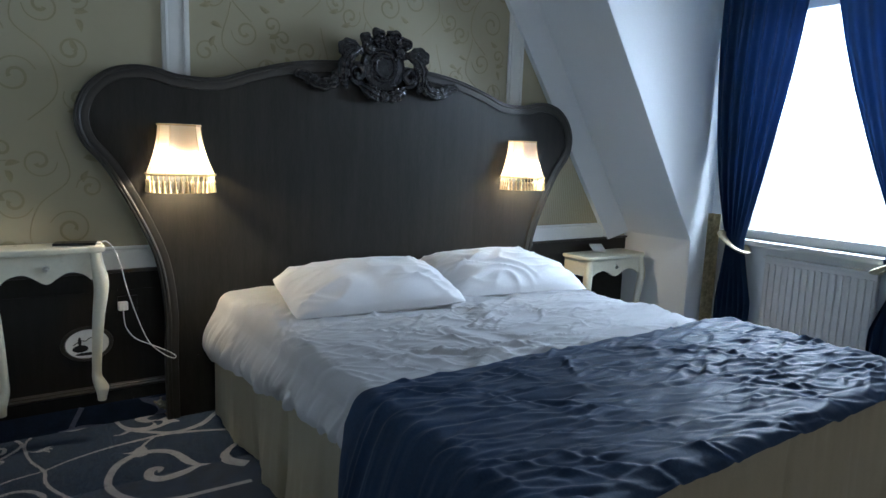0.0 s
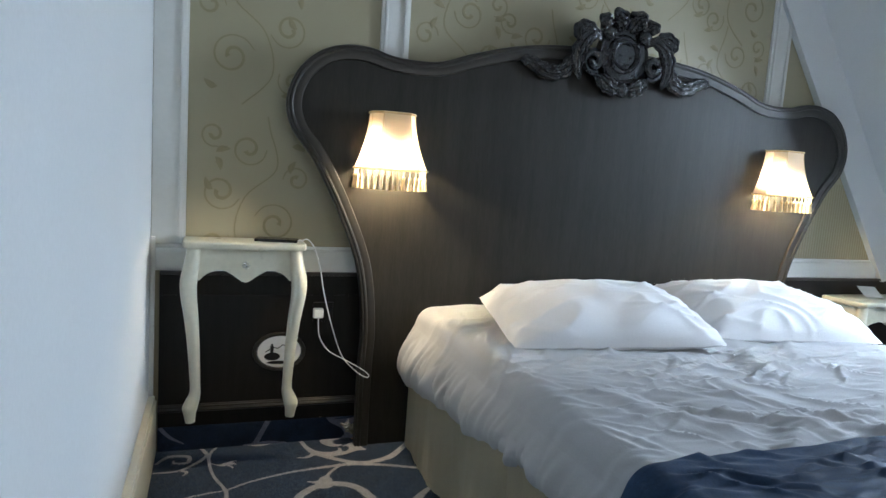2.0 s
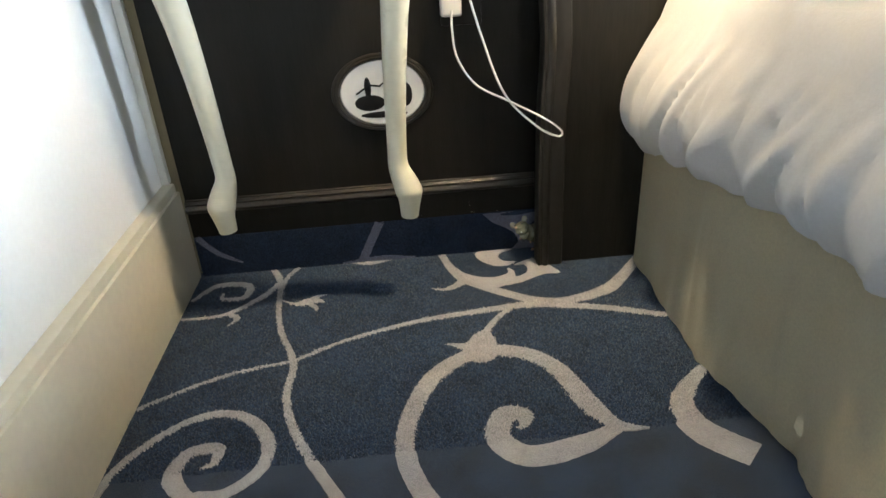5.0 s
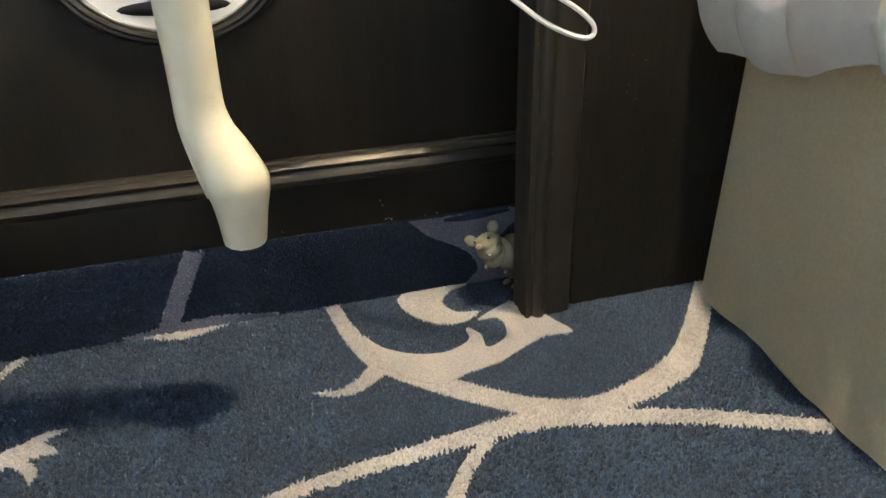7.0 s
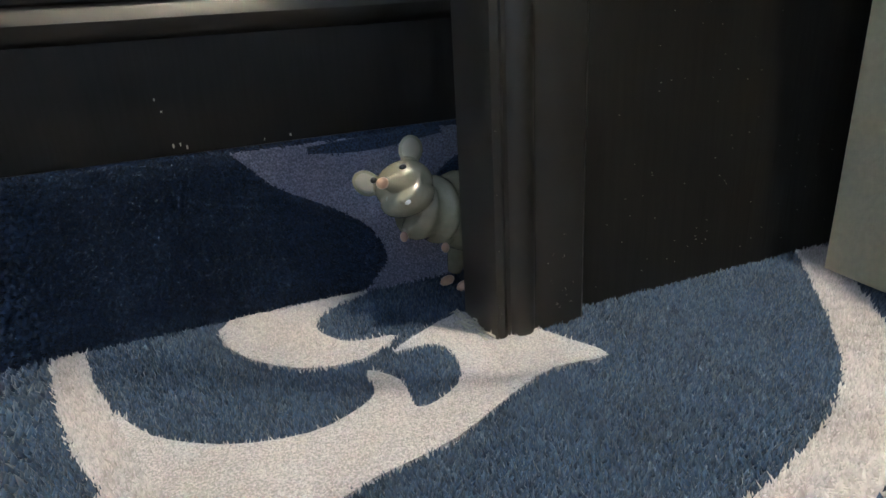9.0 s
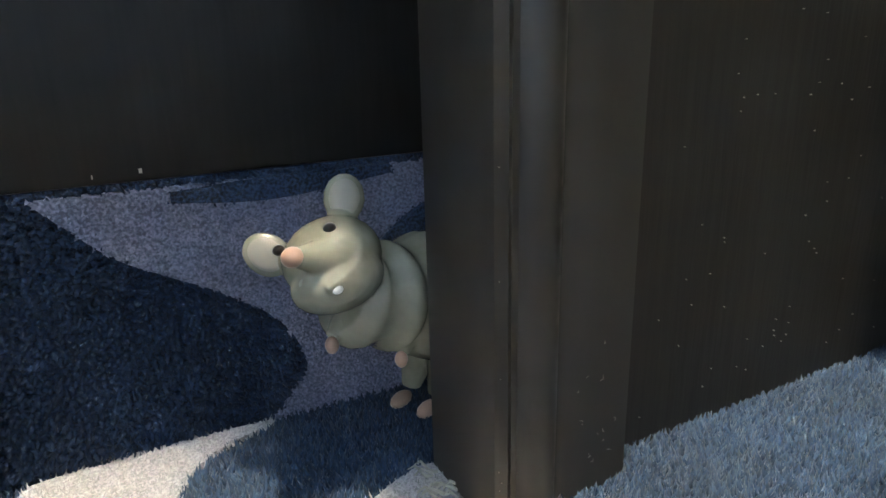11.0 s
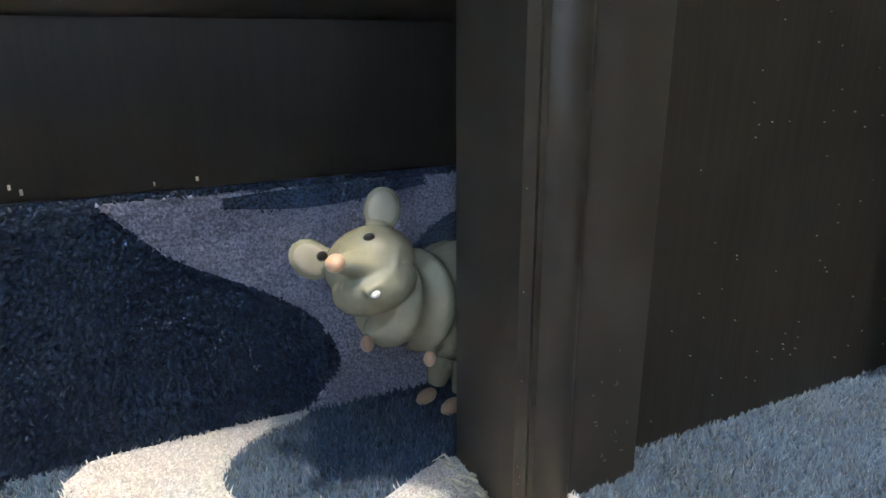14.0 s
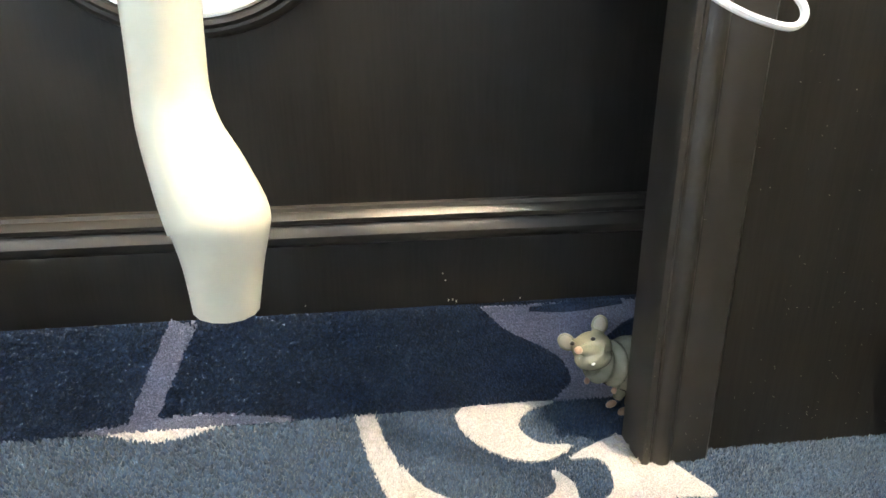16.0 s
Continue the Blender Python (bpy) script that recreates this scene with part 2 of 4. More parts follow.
struct("wall_far_west", box(-2.7, -2.6, -6.0, -1.78, 0.0, CEIL), M_WALL, "plain white wall")
# unseen rear wall; its opening is added to suit the rear fill light
bm = box(-2.6, 1.75, -6.1, -5.45, 0.0, CEIL)
box(2.85, 4.6, -6.1, -5.45, 0.0, CEIL, bm=bm), box(1.75, 2.85, -6.1, -5.45, 0.0, 0.85, bm=bm), box(1.75, 2.85, -6.1, -5.45, 2.35, CEIL, bm=bm)
struct("wall_south", bm, M_WALL, "plain white unseen rear wall with an opening added for the fill light")
struct("ceiling", box(-2.7, 4.7, -6.1, 0.25, CEIL, CEIL + 0.12), M_WALL, "plain white ceiling")


def slope_wall(y0, y1):
    bm = bmesh.new()
    prof = [(XR, 0), (XR + 0.2, 0), (XR + 0.2, ZK + 0.08), (XS + 0.25, CEIL), (XS, CEIL), (XR, ZK)]
    a, b = [bm.verts.new((x, y0, z)) for x, z in prof], [bm.verts.new((x, y1, z)) for x, z in prof]
    bm.faces.new(a), bm.faces.new(b[::-1])
    for i in range(len(a)):
        j = (i + 1) % len(a)
        bm.faces.new((a[j], a[i], b[i], b[j]))
    return bm


struct("wall_east_knee", slope_wall(0.02, DY0), M_WALL, "white knee wall under the sloping roof")
struct("wall_east_slope", slope_wall(DY1, -6.0), M_WALL, "white knee wall and sloping roof beside the dormer")
for nm, ya, yb in (("wall_cheek_north", DY0, DY0 + 0.08), ("wall_cheek_south", DY1 - 0.08, DY1)):
    bm = bmesh.new()
    prof = [(XR + 0.003, 0.0), (WX + 0.3, 0.0), (WX + 0.3, CEIL), (XS + 0.004, CEIL), (XR + 0.003, ZK)]
    s = -0.003 if nm.endswith("north") else 0.003
    plate(prof, ya + s, yb + s, bm)
    struct(nm, bm, M_WALL, "white dormer cheek wall")
# window wall with an opening
WY0, WY1, WZ0, WZ1 = -0.72, -1.78, 0.80, 2.32
bm = box(WX, WX + 0.18, DY1, DY0, 0.0, WZ0)
box(WX, WX + 0.18, DY1, DY0, WZ1, CEIL, bm=bm), box(WX, WX + 0.18, WY0, DY0, WZ0, WZ1, bm=bm), box(WX, WX + 0.18, DY1, WY1, WZ0, WZ1, bm=bm)
struct("wall_east_window", bm, M_WALL, "white window wall in the dormer")
win = tagged(new("window_1"), "white framed dormer window in bright daylight", "window", kind="structure")
bm = bmesh.new()
for b in ((WY1, WY0, WZ0, WZ0 + 0.06), (WY1, WY0, WZ1 - 0.06, WZ1), (WY1, WY1 + 0.06, WZ0 + 0.06, WZ1 - 0.06), (WY0 - 0.06, WY0, WZ0 + 0.06, WZ1 - 0.06)):
    box(WX + 0.07, WX + 0.13, b[0], b[1], b[2], b[3], 0.006, bm)
part("window_frame", bm, M_TRIM, win, "white painted frame")
pane = part("pane", box(WX + 0.095, WX + 0.1, WY1 + 0.06, WY0 - 0.06, WZ0 + 0.06, WZ1 - 0.06), M_GLASS, win, "clear glass", False)
pane.visible_shadow = False
part("window_sill", box(WX - 0.06, WX + 0.07, WY1 - 0.03, WY0 + 0.03, WZ0 - 0.035, WZ0, 0.008), M_TRIM, win, "white sill")
# unseen frame, added to go with the rear fill light
win2 = tagged(new("added_rear_window"), "added unseen rear window frame for the fill light", "window", kind="structure")
part("window_frame", box(1.75, 2.85, -5.56, -5.5, 0.85, 0.92, 0.006, bm=box(1.75, 2.85, -5.56, -5.5, 2.28, 2.35, 0.006)), M_TRIM, win2)
struct("backdrop", box(9.0, 9.1, -9, 7, -3, 7), M_HAZE, "pale overcast sky seen outside the window")

# ---- panelling, rails and trims ----
ZR = 0.101  # top of the carpet cove
CAP = 0.729
pan = tagged(new("wainscot"), "black stained wooden wainscot panelling along the bed wall", "wainscot", kind="structure")
PX1 = XR - 0.004
part("skirting_board", box(0.004, PX1, 0.0, 0.018, ZR, 0.160, 0.002), M_DARK, pan)
part("panel_field", box(0.004, PX1, 0.007, 0.018, 0.160, 0.64), M_DARK, pan, smooth=False)
part("top_rail", box(0.004, PX1, 0.0, 0.018, 0.632, 0.716, 0.003), M_DARK, pan)
part("cap_strip", box(0.004, PX1, -0.014, 0.019, 0.714, CAP, 0.004), M_MOULD, pan)
prof = [(0.007, 0.191), (0.003, 0.190), (0.002, 0.187), (-0.001, 0.186), (-0.0045, 0.182), (-0.003, 0.1785), (-0.001, 0.1775), (-0.005, 0.174), (-0.0075, 0.169), (-0.006, 0.164), (-0.001, 0.160), (0.004, 0.158)]
bm = grid(1, len(prof) - 1, lambda u, v: (0.004 + u * (PX1 - 0.004), *prof[round(v * (len(prof) - 1))]))
part("panel_moulding", bm, M_MOULD, pan, "glossy stepped moulding")
bm = bmesh.new()
random.seed(5)
for cx, cz in ((0.640, 0.106), (0.643, 0.104), (0.6365, 0.1055), (0.683, 0.1035), (0.697, 0.104), (0.634, 0.124), (0.52, 0.108), (0.632, 0.130)):
    box(cx, cx + random.uniform(0.0004, 0.001), -0.0006, 0.001, cz, cz + random.uniform(0.0006, 0.002), bm=bm)
tagged(part("scuff", bm, M_SCUFF, pan, "bare chips in the paint", False), kind="stuff")

cove = tagged(new("carpet_cove"), "dark navy carpet strip under the wainscot, pale scrolls coloured as shaded", "carpet", kind="structure")
part("cove_pile", box(0.004, PX1, 0.001, 0.019, -0.002, ZR), M_RISER, cove, smooth=False)


def on_wall(a, b, lift):
    return (a, 0.001 - lift, b)


def on_floor(a, b, lift):
    return (a, b, lift)


# pale scrolls up the cove, in the shaded colour
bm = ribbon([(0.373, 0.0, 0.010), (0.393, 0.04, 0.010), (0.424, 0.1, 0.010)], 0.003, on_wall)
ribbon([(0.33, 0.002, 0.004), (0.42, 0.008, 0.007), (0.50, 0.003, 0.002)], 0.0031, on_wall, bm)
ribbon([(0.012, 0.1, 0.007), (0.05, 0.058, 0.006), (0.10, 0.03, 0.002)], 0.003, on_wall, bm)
part("cove_scroll", bm, M_RVINE, cove, "pale scroll in painted shade")
# the broad leaf in the corner by the bed, shade put into its colour
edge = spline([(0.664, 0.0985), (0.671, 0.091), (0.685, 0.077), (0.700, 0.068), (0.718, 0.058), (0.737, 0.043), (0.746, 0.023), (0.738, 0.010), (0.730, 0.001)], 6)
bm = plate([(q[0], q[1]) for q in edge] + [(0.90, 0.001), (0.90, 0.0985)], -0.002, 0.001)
part("cove_leaf", bm, M_RVINE, cove, "pale leaf in painted shade", False)
# shade on the leaf, put in as strips of navy pile
part("cove_leaf_shade", ribbon([(0.705, 0.095, 0.002), (0.74, 0.0945, 0.0045), (0.785, 0.097, 0.002)], 0.0045, on_wall, ribbon([(0.775, 0.062, 0.002), (0.80, 0.07, 0.012), (0.84, 0.075, 0.02)], 0.0045, on_wall)), M_RISER, cove, "shade painted on the leaf in navy")

rail = tagged(new("trim_white_rail"), "white painted rail and uprights framing the wallpaper", "trim", kind="structure")
prof = [(0.02, 0.832), (0.012, 0.830), (0.008, 0.822), (0.011, 0.815), (0.004, 0.808), (0.003, 0.80), (0.003, 0.729), (0.02, 0.729)]
part("rail", grid(1, len(prof) - 1, lambda u, v: (-0.028 + u * 3.85, *prof[round(v * (len(prof) - 1))])), M_TRIM, rail)
for x0, x1 in ((-0.028, 0.092), (0.816, 0.936), (2.85, 2.97)):
    top = min(CEIL, ZK + (XR - x1) * SL - 0.03)
    bm = box(x0, x1, 0.006, 0.02, 0.833, top, 0.002)
    for e in ((x0 + 0.012, x0 + 0.026), (x1 - 0.026, x1 - 0.008)):
        if e[0] > 0.0:
            box(e[0], e[1], -0.003, 0.008, 0.836, top, 0.004, bm)
    part("upright", bm, M_TRIM, rail)
# board that follows the roof slope on the bed wall
bm = plate([(XR - 0.22, ZK - 0.05), (XR, ZK), (XS, CEIL), (XS - 0.22, CEIL - 0.05)], -0.018, 0.019)
part("slope_board", bm, M_WALL, rail, "plain white sloping board", False)
base = tagged(new("baseboard"), "tall cream painted baseboard on the side wall", "baseboard", kind="structure")
part("board", box(-0.03, 0.0, -1.93, 0.0, 0.0, 0.216, 0.003), M_BASE, base)
part("bead", box(-0.03, -0.006, -1.93, 0.0, 0.215, 0.236, 0.004), M_BASE, base)
part("cable_trunk", box(-0.029, -0.012, -0.016, 0.003, 0.237, 0.86, 0.003), M_TRIM, base, "thin white corner bead")

# ---- wallpaper scrolls ----
scroll = tagged(new("wallpaper_scrolls"), "tan scrolling vines printed on cream wallpaper", "wallpaper", kind="structure")


def curl(cx, cz, r, turns, a0, hand, w):
    pts = []
    for i in range(17):
        t = i / 16
        a = radians(a0) + hand * turns * 2 * math.pi * t
        rr = r * (1 - 0.82 * t)
        pts.append((cx + rr * math.cos(a), cz + rr * math.sin(a), w * (0.6 + 1.1 * t)))
    k = pts[-1]
    return pts[:-1] + [(k[0], k[1], w * 2.4)]


def leaf(cx, cz, a, s):
    ca, sa = math.cos(a), math.sin(a)
    return [(cx, cz, 0.001), (cx + s * 0.35 * ca - s * 0.1 * sa, cz + s * 0.35 * sa + s * 0.1 * ca, s * 0.22), (cx + s * 0.75 * ca, cz + s * 0.75 * sa, s * 0.14), (cx + s * ca + s * 0.12 * sa, cz + s * sa - s * 0.12 * ca, 0.001)]


def paper(a, b, lift):
    return (a, 0.02 - lift, b)


def scroll_motif(bm, ox, oz, hand):
    X = lambda v: ox + hand * v
    stem = [(X(-0.05), oz - 0.30, 0.003), (X(0.06), oz - 0.18, 0.003), (X(0.03), oz - 0.02, 0.003), (X(-0.09), oz + 0.10, 0.003), (X(-0.06), oz + 0.25, 0.003), (X(-0.05), oz + 0.30, 0.003)]
    ribbon(stem, 0.0009, paper, bm, 6, 0.0009)
    for cx, cz, r, a0, tn in ((-0.09, -0.12, 0.085, 20, 1.5), (0.12, 0.0, 0.075, 200, 1.5), (0.02, 0.17, 0.07, 180, 1.4), (-0.17, 0.06, 0.055, 0, 1.3), (0.14, -0.2, 0.06, 150, 1.4), (0.15, 0.22, 0.05, 250, 1.3)):
        ribbon([(ox + hand * (q[0] - ox), q[1], q[2]) for q in curl(ox + cx, oz + cz, r, tn, a0, 1, 0.0042)], 0.0011, paper, bm, 4, 0.0009)
    for k in range(7):
        a = k * 2.4 + 0.4
        ribbon(leaf(X(0.16 * math.cos(a * 1.3)), oz + 0.24 * math.sin(a * 1.7), a, 0.055), 0.0013, paper, bm, 4, 0.0009)
    return bm


for x0, x1 in ((0.095, 0.815), (0.94, 2.848)):
    bm = bmesh.new()
    k = 0
    z = 1.04
    while z < 2.5:
        x = x0 + 0.24
        while x < x1 - 0.16:
            scroll_motif(bm, x, z + (0.06 if k % 2 else 0), 1 if k % 2 else -1)
            x += 0.36
            k += 1
        z += 0.58
    for v in bm.verts:
        v.co.x = min(max(v.co.x, x0), x1)
        v.co.z = min(max(v.co.z, 0.834), CEIL)
    part("printed_scroll", bm, M_SCROLL, scroll, "tan printed vines")
bm = bmesh.new()
for i in range(44):
    x = 2.975 + i * 0.018
    top = ZK + (XR - 0.22 - x) * SL - 0.03
    if top > 0.86:
        box(x, x + 0.007, 0.0192, 0.021, 0.834, min(top, 1.25), bm=bm)
part("printed_stripe", bm, M_SCROLL, scroll, "tan pinstripes", False)

# ---- carpet vines ----
vines = tagged(new("carpet_pattern"), "pale grey vine scrolls woven into the navy carpet", "carpet", kind="structure")
V = [
    [(0.46, -0.92, 0.012), (0.39, -0.76, 0.012), (0.29, -0.58, 0.010), (0.255, -0.47, 0.009), (0.255, -0.37, 0.009), (0.215, -0.25, 0.008), (0.198, -0.13, 0.008), (0.203, -0.05, 0.008), (0.225, -0.002, 0.008)],
    [(0.168, -0.003, 0.009), (0.188, -0.05, 0.010), (0.198, -0.12, 0.008)],
    [(0.255, -0.365, 0.006), (0.35, -0.315, 0.007), (0.48, -0.275, 0.009), (0.60, -0.258, 0.011), (0.72, -0.250, 0.015), (0.78, -0.262, 0.013), (0.87, -0.288, 0.013), (0.97, -0.33, 0.011)],
    [(0.255, -0.365, 0.006), (0.15, -0.385, 0.006), (0.07, -0.42, 0.006), (0.0, -0.46, 0.006)],
    [(0.562, -0.002, 0.010), (0.578, -0.07, 0.012), (0.60, -0.12, 0.016), (0.64, -0.165, 0.015), (0.69, -0.205, 0.015), (0.73, -0.232, 0.015), (0.78, -0.250, 0.017), (0.83, -0.243, 0.017), (0.89, -0.22, 0.019), (0.935, -0.18, 0.016), (1.01, -0.09, 0.014)],
    [(0.605, -0.125, 0.014), (0.58, -0.15, 0.011), (0.555, -0.16, 0.007), (0.528, -0.152, 0.001)],
    [(0.350, -0.002, 0.002), (0.395, -0.010, 0.010), (0.440, -0.002, 0.002)],
    [(0.68, -0.258, 0.008), (0.65, -0.285, 0.008), (0.620, -0.33, 0.010)],
    [(0.620, -0.325, 0.006), (0.610, -0.355, 0.030), (0.600, -0.392, 0.045)],
    [(0.60, -0.378, 0.014), (0.565, -0.368, 0.010), (0.538, -0.358, 0.001)],
    [(0.83, -0.625, 0.002), (0.785, -0.612, 0.013), (0.755, -0.56, 0.024), (0.725, -0.46, 0.022), (0.67, -0.405, 0.022), (0.59, -0.395, 0.022), (0.51, -0.45, 0.021), (0.462, -0.55, 0.019), (0.455, -0.64, 0.018), (0.49, -0.73, 0.017), (0.56, -0.80, 0.016), (0.66, -0.835, 0.013), (0.76, -0.84, 0.013), (0.93, -0.845, 0.013)],
    [(0.785, -0.615, 0.012), (0.715, -0.645, 0.022), (0.635, -0.655, 0.024), (0.597, -0.612, 0.024), (0.615, -0.565, 0.024), (0.645, -0.570, 0.019), (0.640, -0.592, 0.008), (0.628, -0.597, 0.002)],
    [(0.96, -0.70, 0.03), (0.905, -0.64, 0.03), (0.905, -0.57, 0.022), (0.97, -0.50, 0.012)],
    [(0.002, -0.80, 0.009), (0.004, -0.63, 0.009), (0.05, -0.545, 0.009), (0.12, -0.495, 0.010), (0.19, -0.505, 0.012), (0.237, -0.565, 0.014), (0.235, -0.625, 0.012), (0.19, -0.665, 0.011), (0.14, -0.67, 0.012), (0.115, -0.71, 0.003)],
    [(0.14, -0.67, 0.012), (0.105, -0.625, 0.016), (0.118, -0.578, 0.014), (0.16, -0.573, 0.014), (0.163, -0.603, 0.008), (0.145, -0.612, 0.002)],
    [(0.008, -0.11, 0.006), (0.05, -0.055, 0.012), (0.12, -0.065, 0.012), (0.12, -0.115, 0.010), (0.075, -0.115, 0.008), (0.07, -0.09, 0.002)],
    [(0.002, -0.185, 0.005), (0.09, -0.18, 0.007), (0.16, -0.12, 0.010), (0.193, -0.06, 0.008)],
    [(0.10, -0.18, 0.008), (0.12, -0.20, 0.008), (0.105, -0.225, 0.001)],
    [(0.20, -0.14, 0.003), (0.235, -0.163, 0.006), (0.26, -0.16, 0.017), (0.278, -0.158, 0.013), (0.298, -0.165, 0.001)],
    [(0.258, -0.156, 0.006), (0.280, -0.142, 0.008), (0.300, -0.136, 0.001)],
    [(0.262, -0.166, 0.007), (0.279, -0.182, 0.007), (0.284, -0.200, 0.001)],
]
for n, c in enumerate(V):
    part("vine", ribbon([(a, b, w * 0.9) for a, b, w in c], 0.0012 + 0.00006 * n, on_floor, None, 26, 0.002, 0.0009), M_VINE, vines)
LEAVES = [
    [(0.648, -0.003), (0.646, -0.042), (0.674, -0.075), (0.704, -0.081), (0.728, -0.066), (0.712, -0.063), (0.699, -0.056), (0.691, -0.034), (0.706, -0.014), (0.730, -0.003)],
    [(0.590, -0.075), (0.606, -0.100), (0.635, -0.121), (0.668, -0.129), (0.693, -0.121), (0.703, -0.110), (0.704, -0.093), (0.716, -0.109), (0.715, -0.132), (0.728, -0.131), (0.743, -0.119), (0.748, -0.096), (0.740, -0.083), (0.721, -0.082), (0.748, -0.066), (0.775, -0.060), (0.799, -0.098), (0.806, -0.112), (0.815, -0.135), (0.785, -0.133), (0.757, -0.143), (0.722, -0.160), (0.684, -0.168), (0.650, -0.176), (0.610, -0.140)],
]
for n, c in enumerate(LEAVES):
    rim = [(q[0], q[1]) for q in spline(c, 3, True)]
    bm = plate(rim, 0.0004, 0.0029 + 0.0002 * n)
    bmesh.ops.transform(bm, matrix=Matrix(((1, 0, 0, 0), (0, 0, 1, 0), (0, 1, 0, 0), (0, 0, 0, 1))), verts=list(bm.verts))
    bmesh.ops.recalc_face_normals(bm, faces=list(bm.faces))
    part("vine_leaf", bm, M_VINE, vines, "broad pale leaf", False)
# the same scrolls repeat along the aisle
bm = bmesh.new()
for dx, dy in ((0.05, -1.35), (-1.0, -2.6), (0.4, -3.0), (1.6, -3.1), (2.8, -3.2)):
    for n, c in enumerate(V):
        if n not in (0, 6):
            ribbon([(a + dx, b + dy, w) for a, b, w in c], 0.0011 + 0.00005 * n, on_floor, bm, 6, 0.002)
far = [f for f in bm.faces if any(v.co.x < 0.004 and v.co.y > -2.07 for v in f.verts)]
bmesh.ops.delete(bm, geom=far, context="FACES")
tagged(part("vine_repeat", bm, M_VINE, vines), kind="stuff")

# ---- headboard ----
HX = 1.895
half = [(-1.123, 0.0), (-1.123, 0.32), (-1.118, 0.52), (-1.148, 0.76), (-1.226, 0.965), (-1.335, 1.175), (-1.428, 1.30), (-1.452, 1.41), (-1.415, 1.52), (-1.335, 1.600), (-1.240, 1.634), (-1.140, 1.636), (-1.027, 1.612), (-0.86, 1.614), (-0.70, 1.668), (-0.50, 1.722), (-0.28, 1.752), (0.0, 1.765)]
left = [(q[0], q[1]) for q in spline(half, 7)]
outline = [(HX + x, z) for x, z in left] + [(HX - x, z) for x, z in left[-2::-1]]
bed_head = thing("headboard", "huge black stained wooden headboard with curved outline", "headboard")
part("panel", plate([(x + (0.03 if x < HX else -0.03) * min(1, abs(x - HX)), z - 0.02 * min(1, max(0, z - 1.3) * 3)) for x, z in outline], -0.084, -0.064), M_DARKH, bed_head, smooth=False)
prof = [(0.0, -0.060), (0.0, -0.092), (0.002, -0.0965), (0.006, -0.0972), (0.0085, -0.0950), (0.0105, -0.0952), (0.0122, -0.0974), (0.0145, -0.0990), (0.0175, -0.0997), (0.0205, -0.0992), (0.0230, -0.0976), (0.0248, -0.0952), (0.0268, -0.0948), (0.029, -0.0957), (0.042, -0.0957), (0.054, -0.0948), (0.057, -0.0915), (0.057, -0.0825)]
O = np.array(outline)
T = np.gradient(O, axis=0)
T /= np.linalg.norm(T, axis=1)[:, None]
INN = np.stack([T[:, 1], -T[:, 0]], 1)
INN[0], INN[-1] = (1, 0), (-1, 0)
bm = grid(len(O) - 1, len(prof) - 1, lambda u, v: (lambda i, j: (O[i, 0] + INN[i, 0] * prof[j][0], prof[j][1], max(0.0, O[i, 1] + INN[i, 1] * prof[j][0])))(round(u * (len(O) - 1)), round(v * (len(prof) - 1))))
part("edge_moulding", bm, M_MOULD, bed_head, "glossy rounded edge moulding")
bm = bmesh.new()
random.seed(9)
for i in range(190):
    x = 0.7745 + random.random() ** 1.3 * 0.28
    z = 0.012 + random.random() ** 1.6 * 0.30
    yy = -0.0968 if x < 0.80 else (-0.0945 if x < 0.82 else -0.0843)
    if 0.778 < x < 0.797:
        continue
    w, hgt = random.uniform(0.0001, 0.00024), random.uniform(0.00016, 0.0005)
    box(x, x + w, yy - 0.0004, yy + 0.003, z, z + hgt, bm=bm)
for i in range(14):   # lint and hair-fine scratches low on the edge board
    x, z, a = random.gauss(0.814, 0.005), 0.012 + abs(random.gauss(0, 0.022)), random.uniform(0, 6.28)
    if 0.803 < x < 0.825:
        l = random.uniform(0.0004, 0.0013)
        tube([(x, -0.0959, z), (x + l * math.cos(a), -0.0962, z + l * math.sin(a)), (x + 1.5 * l * math.cos(a + 0.6), -0.0959, z + 1.5 * l * math.sin(a + 0.6))], 0.00006, 5, bm)
tagged(part("scuff", bm, M_SCUFF, bed_head, "bare chips in the paint", False), kind="stuff")

# carved crest
crest = part("crest", lathe([(0.0, 0.022), (0.06, 0.022), (0.064, 0.030), (0.072, 0.036), (0.082, 0.030), (0.086, 0.024), (0.112, 0.022), (0.124, 0.030), (0.128, 0.018), (0.126, -0.01)], 32, m=pose(1.889, -0.098, 1.742, 90)), M_CREST, bed_head, "black carved rococo crest")
ring = [(1.889 + 0.055 * math.cos(a), -0.122, 1.742 + 0.055 * math.sin(a)) for a in np.linspace(radians(50), radians(310), 20)]
part("letter_scroll", tube(ring, [0.004] + [0.011] * 18 + [0.004], 8), M_CREST, crest)


def acanthus(pts, w, name="carved_leaf"):
    c = spline(pts, 10)
    n = len(c) - 1
    rad = [w * (0.22 + math.sin(math.pi * min(1, i / n * 1.02)) ** 0.8) * (1 + 0.10 * math.sin(i * 0.9)) for i in range(n + 1)]
    bm = tube(c, [r * 0.92 for r in rad], 12, flat=0.5)
    for side_k in (-0.62, 0.0, 0.62):   # veins raised along the leaf
        vein = []
        for i, q in enumerate(c):
            d = c[min(i + 1, n)] - c[max(i - 1, 0)]
            d = d / (np.linalg.norm(d) + 1e-9)
            vein.append((q[0] - d[2] * rad[i] * side_k, q[1] - rad[i] * (0.46 - 0.2 * abs(side_k)), q[2] + d[0] * rad[i] * side_k))
        tube(vein, [max(0.0012, r * 0.20) for r in rad], 6, bm)
    return part(name, bm, M_CREST, crest)


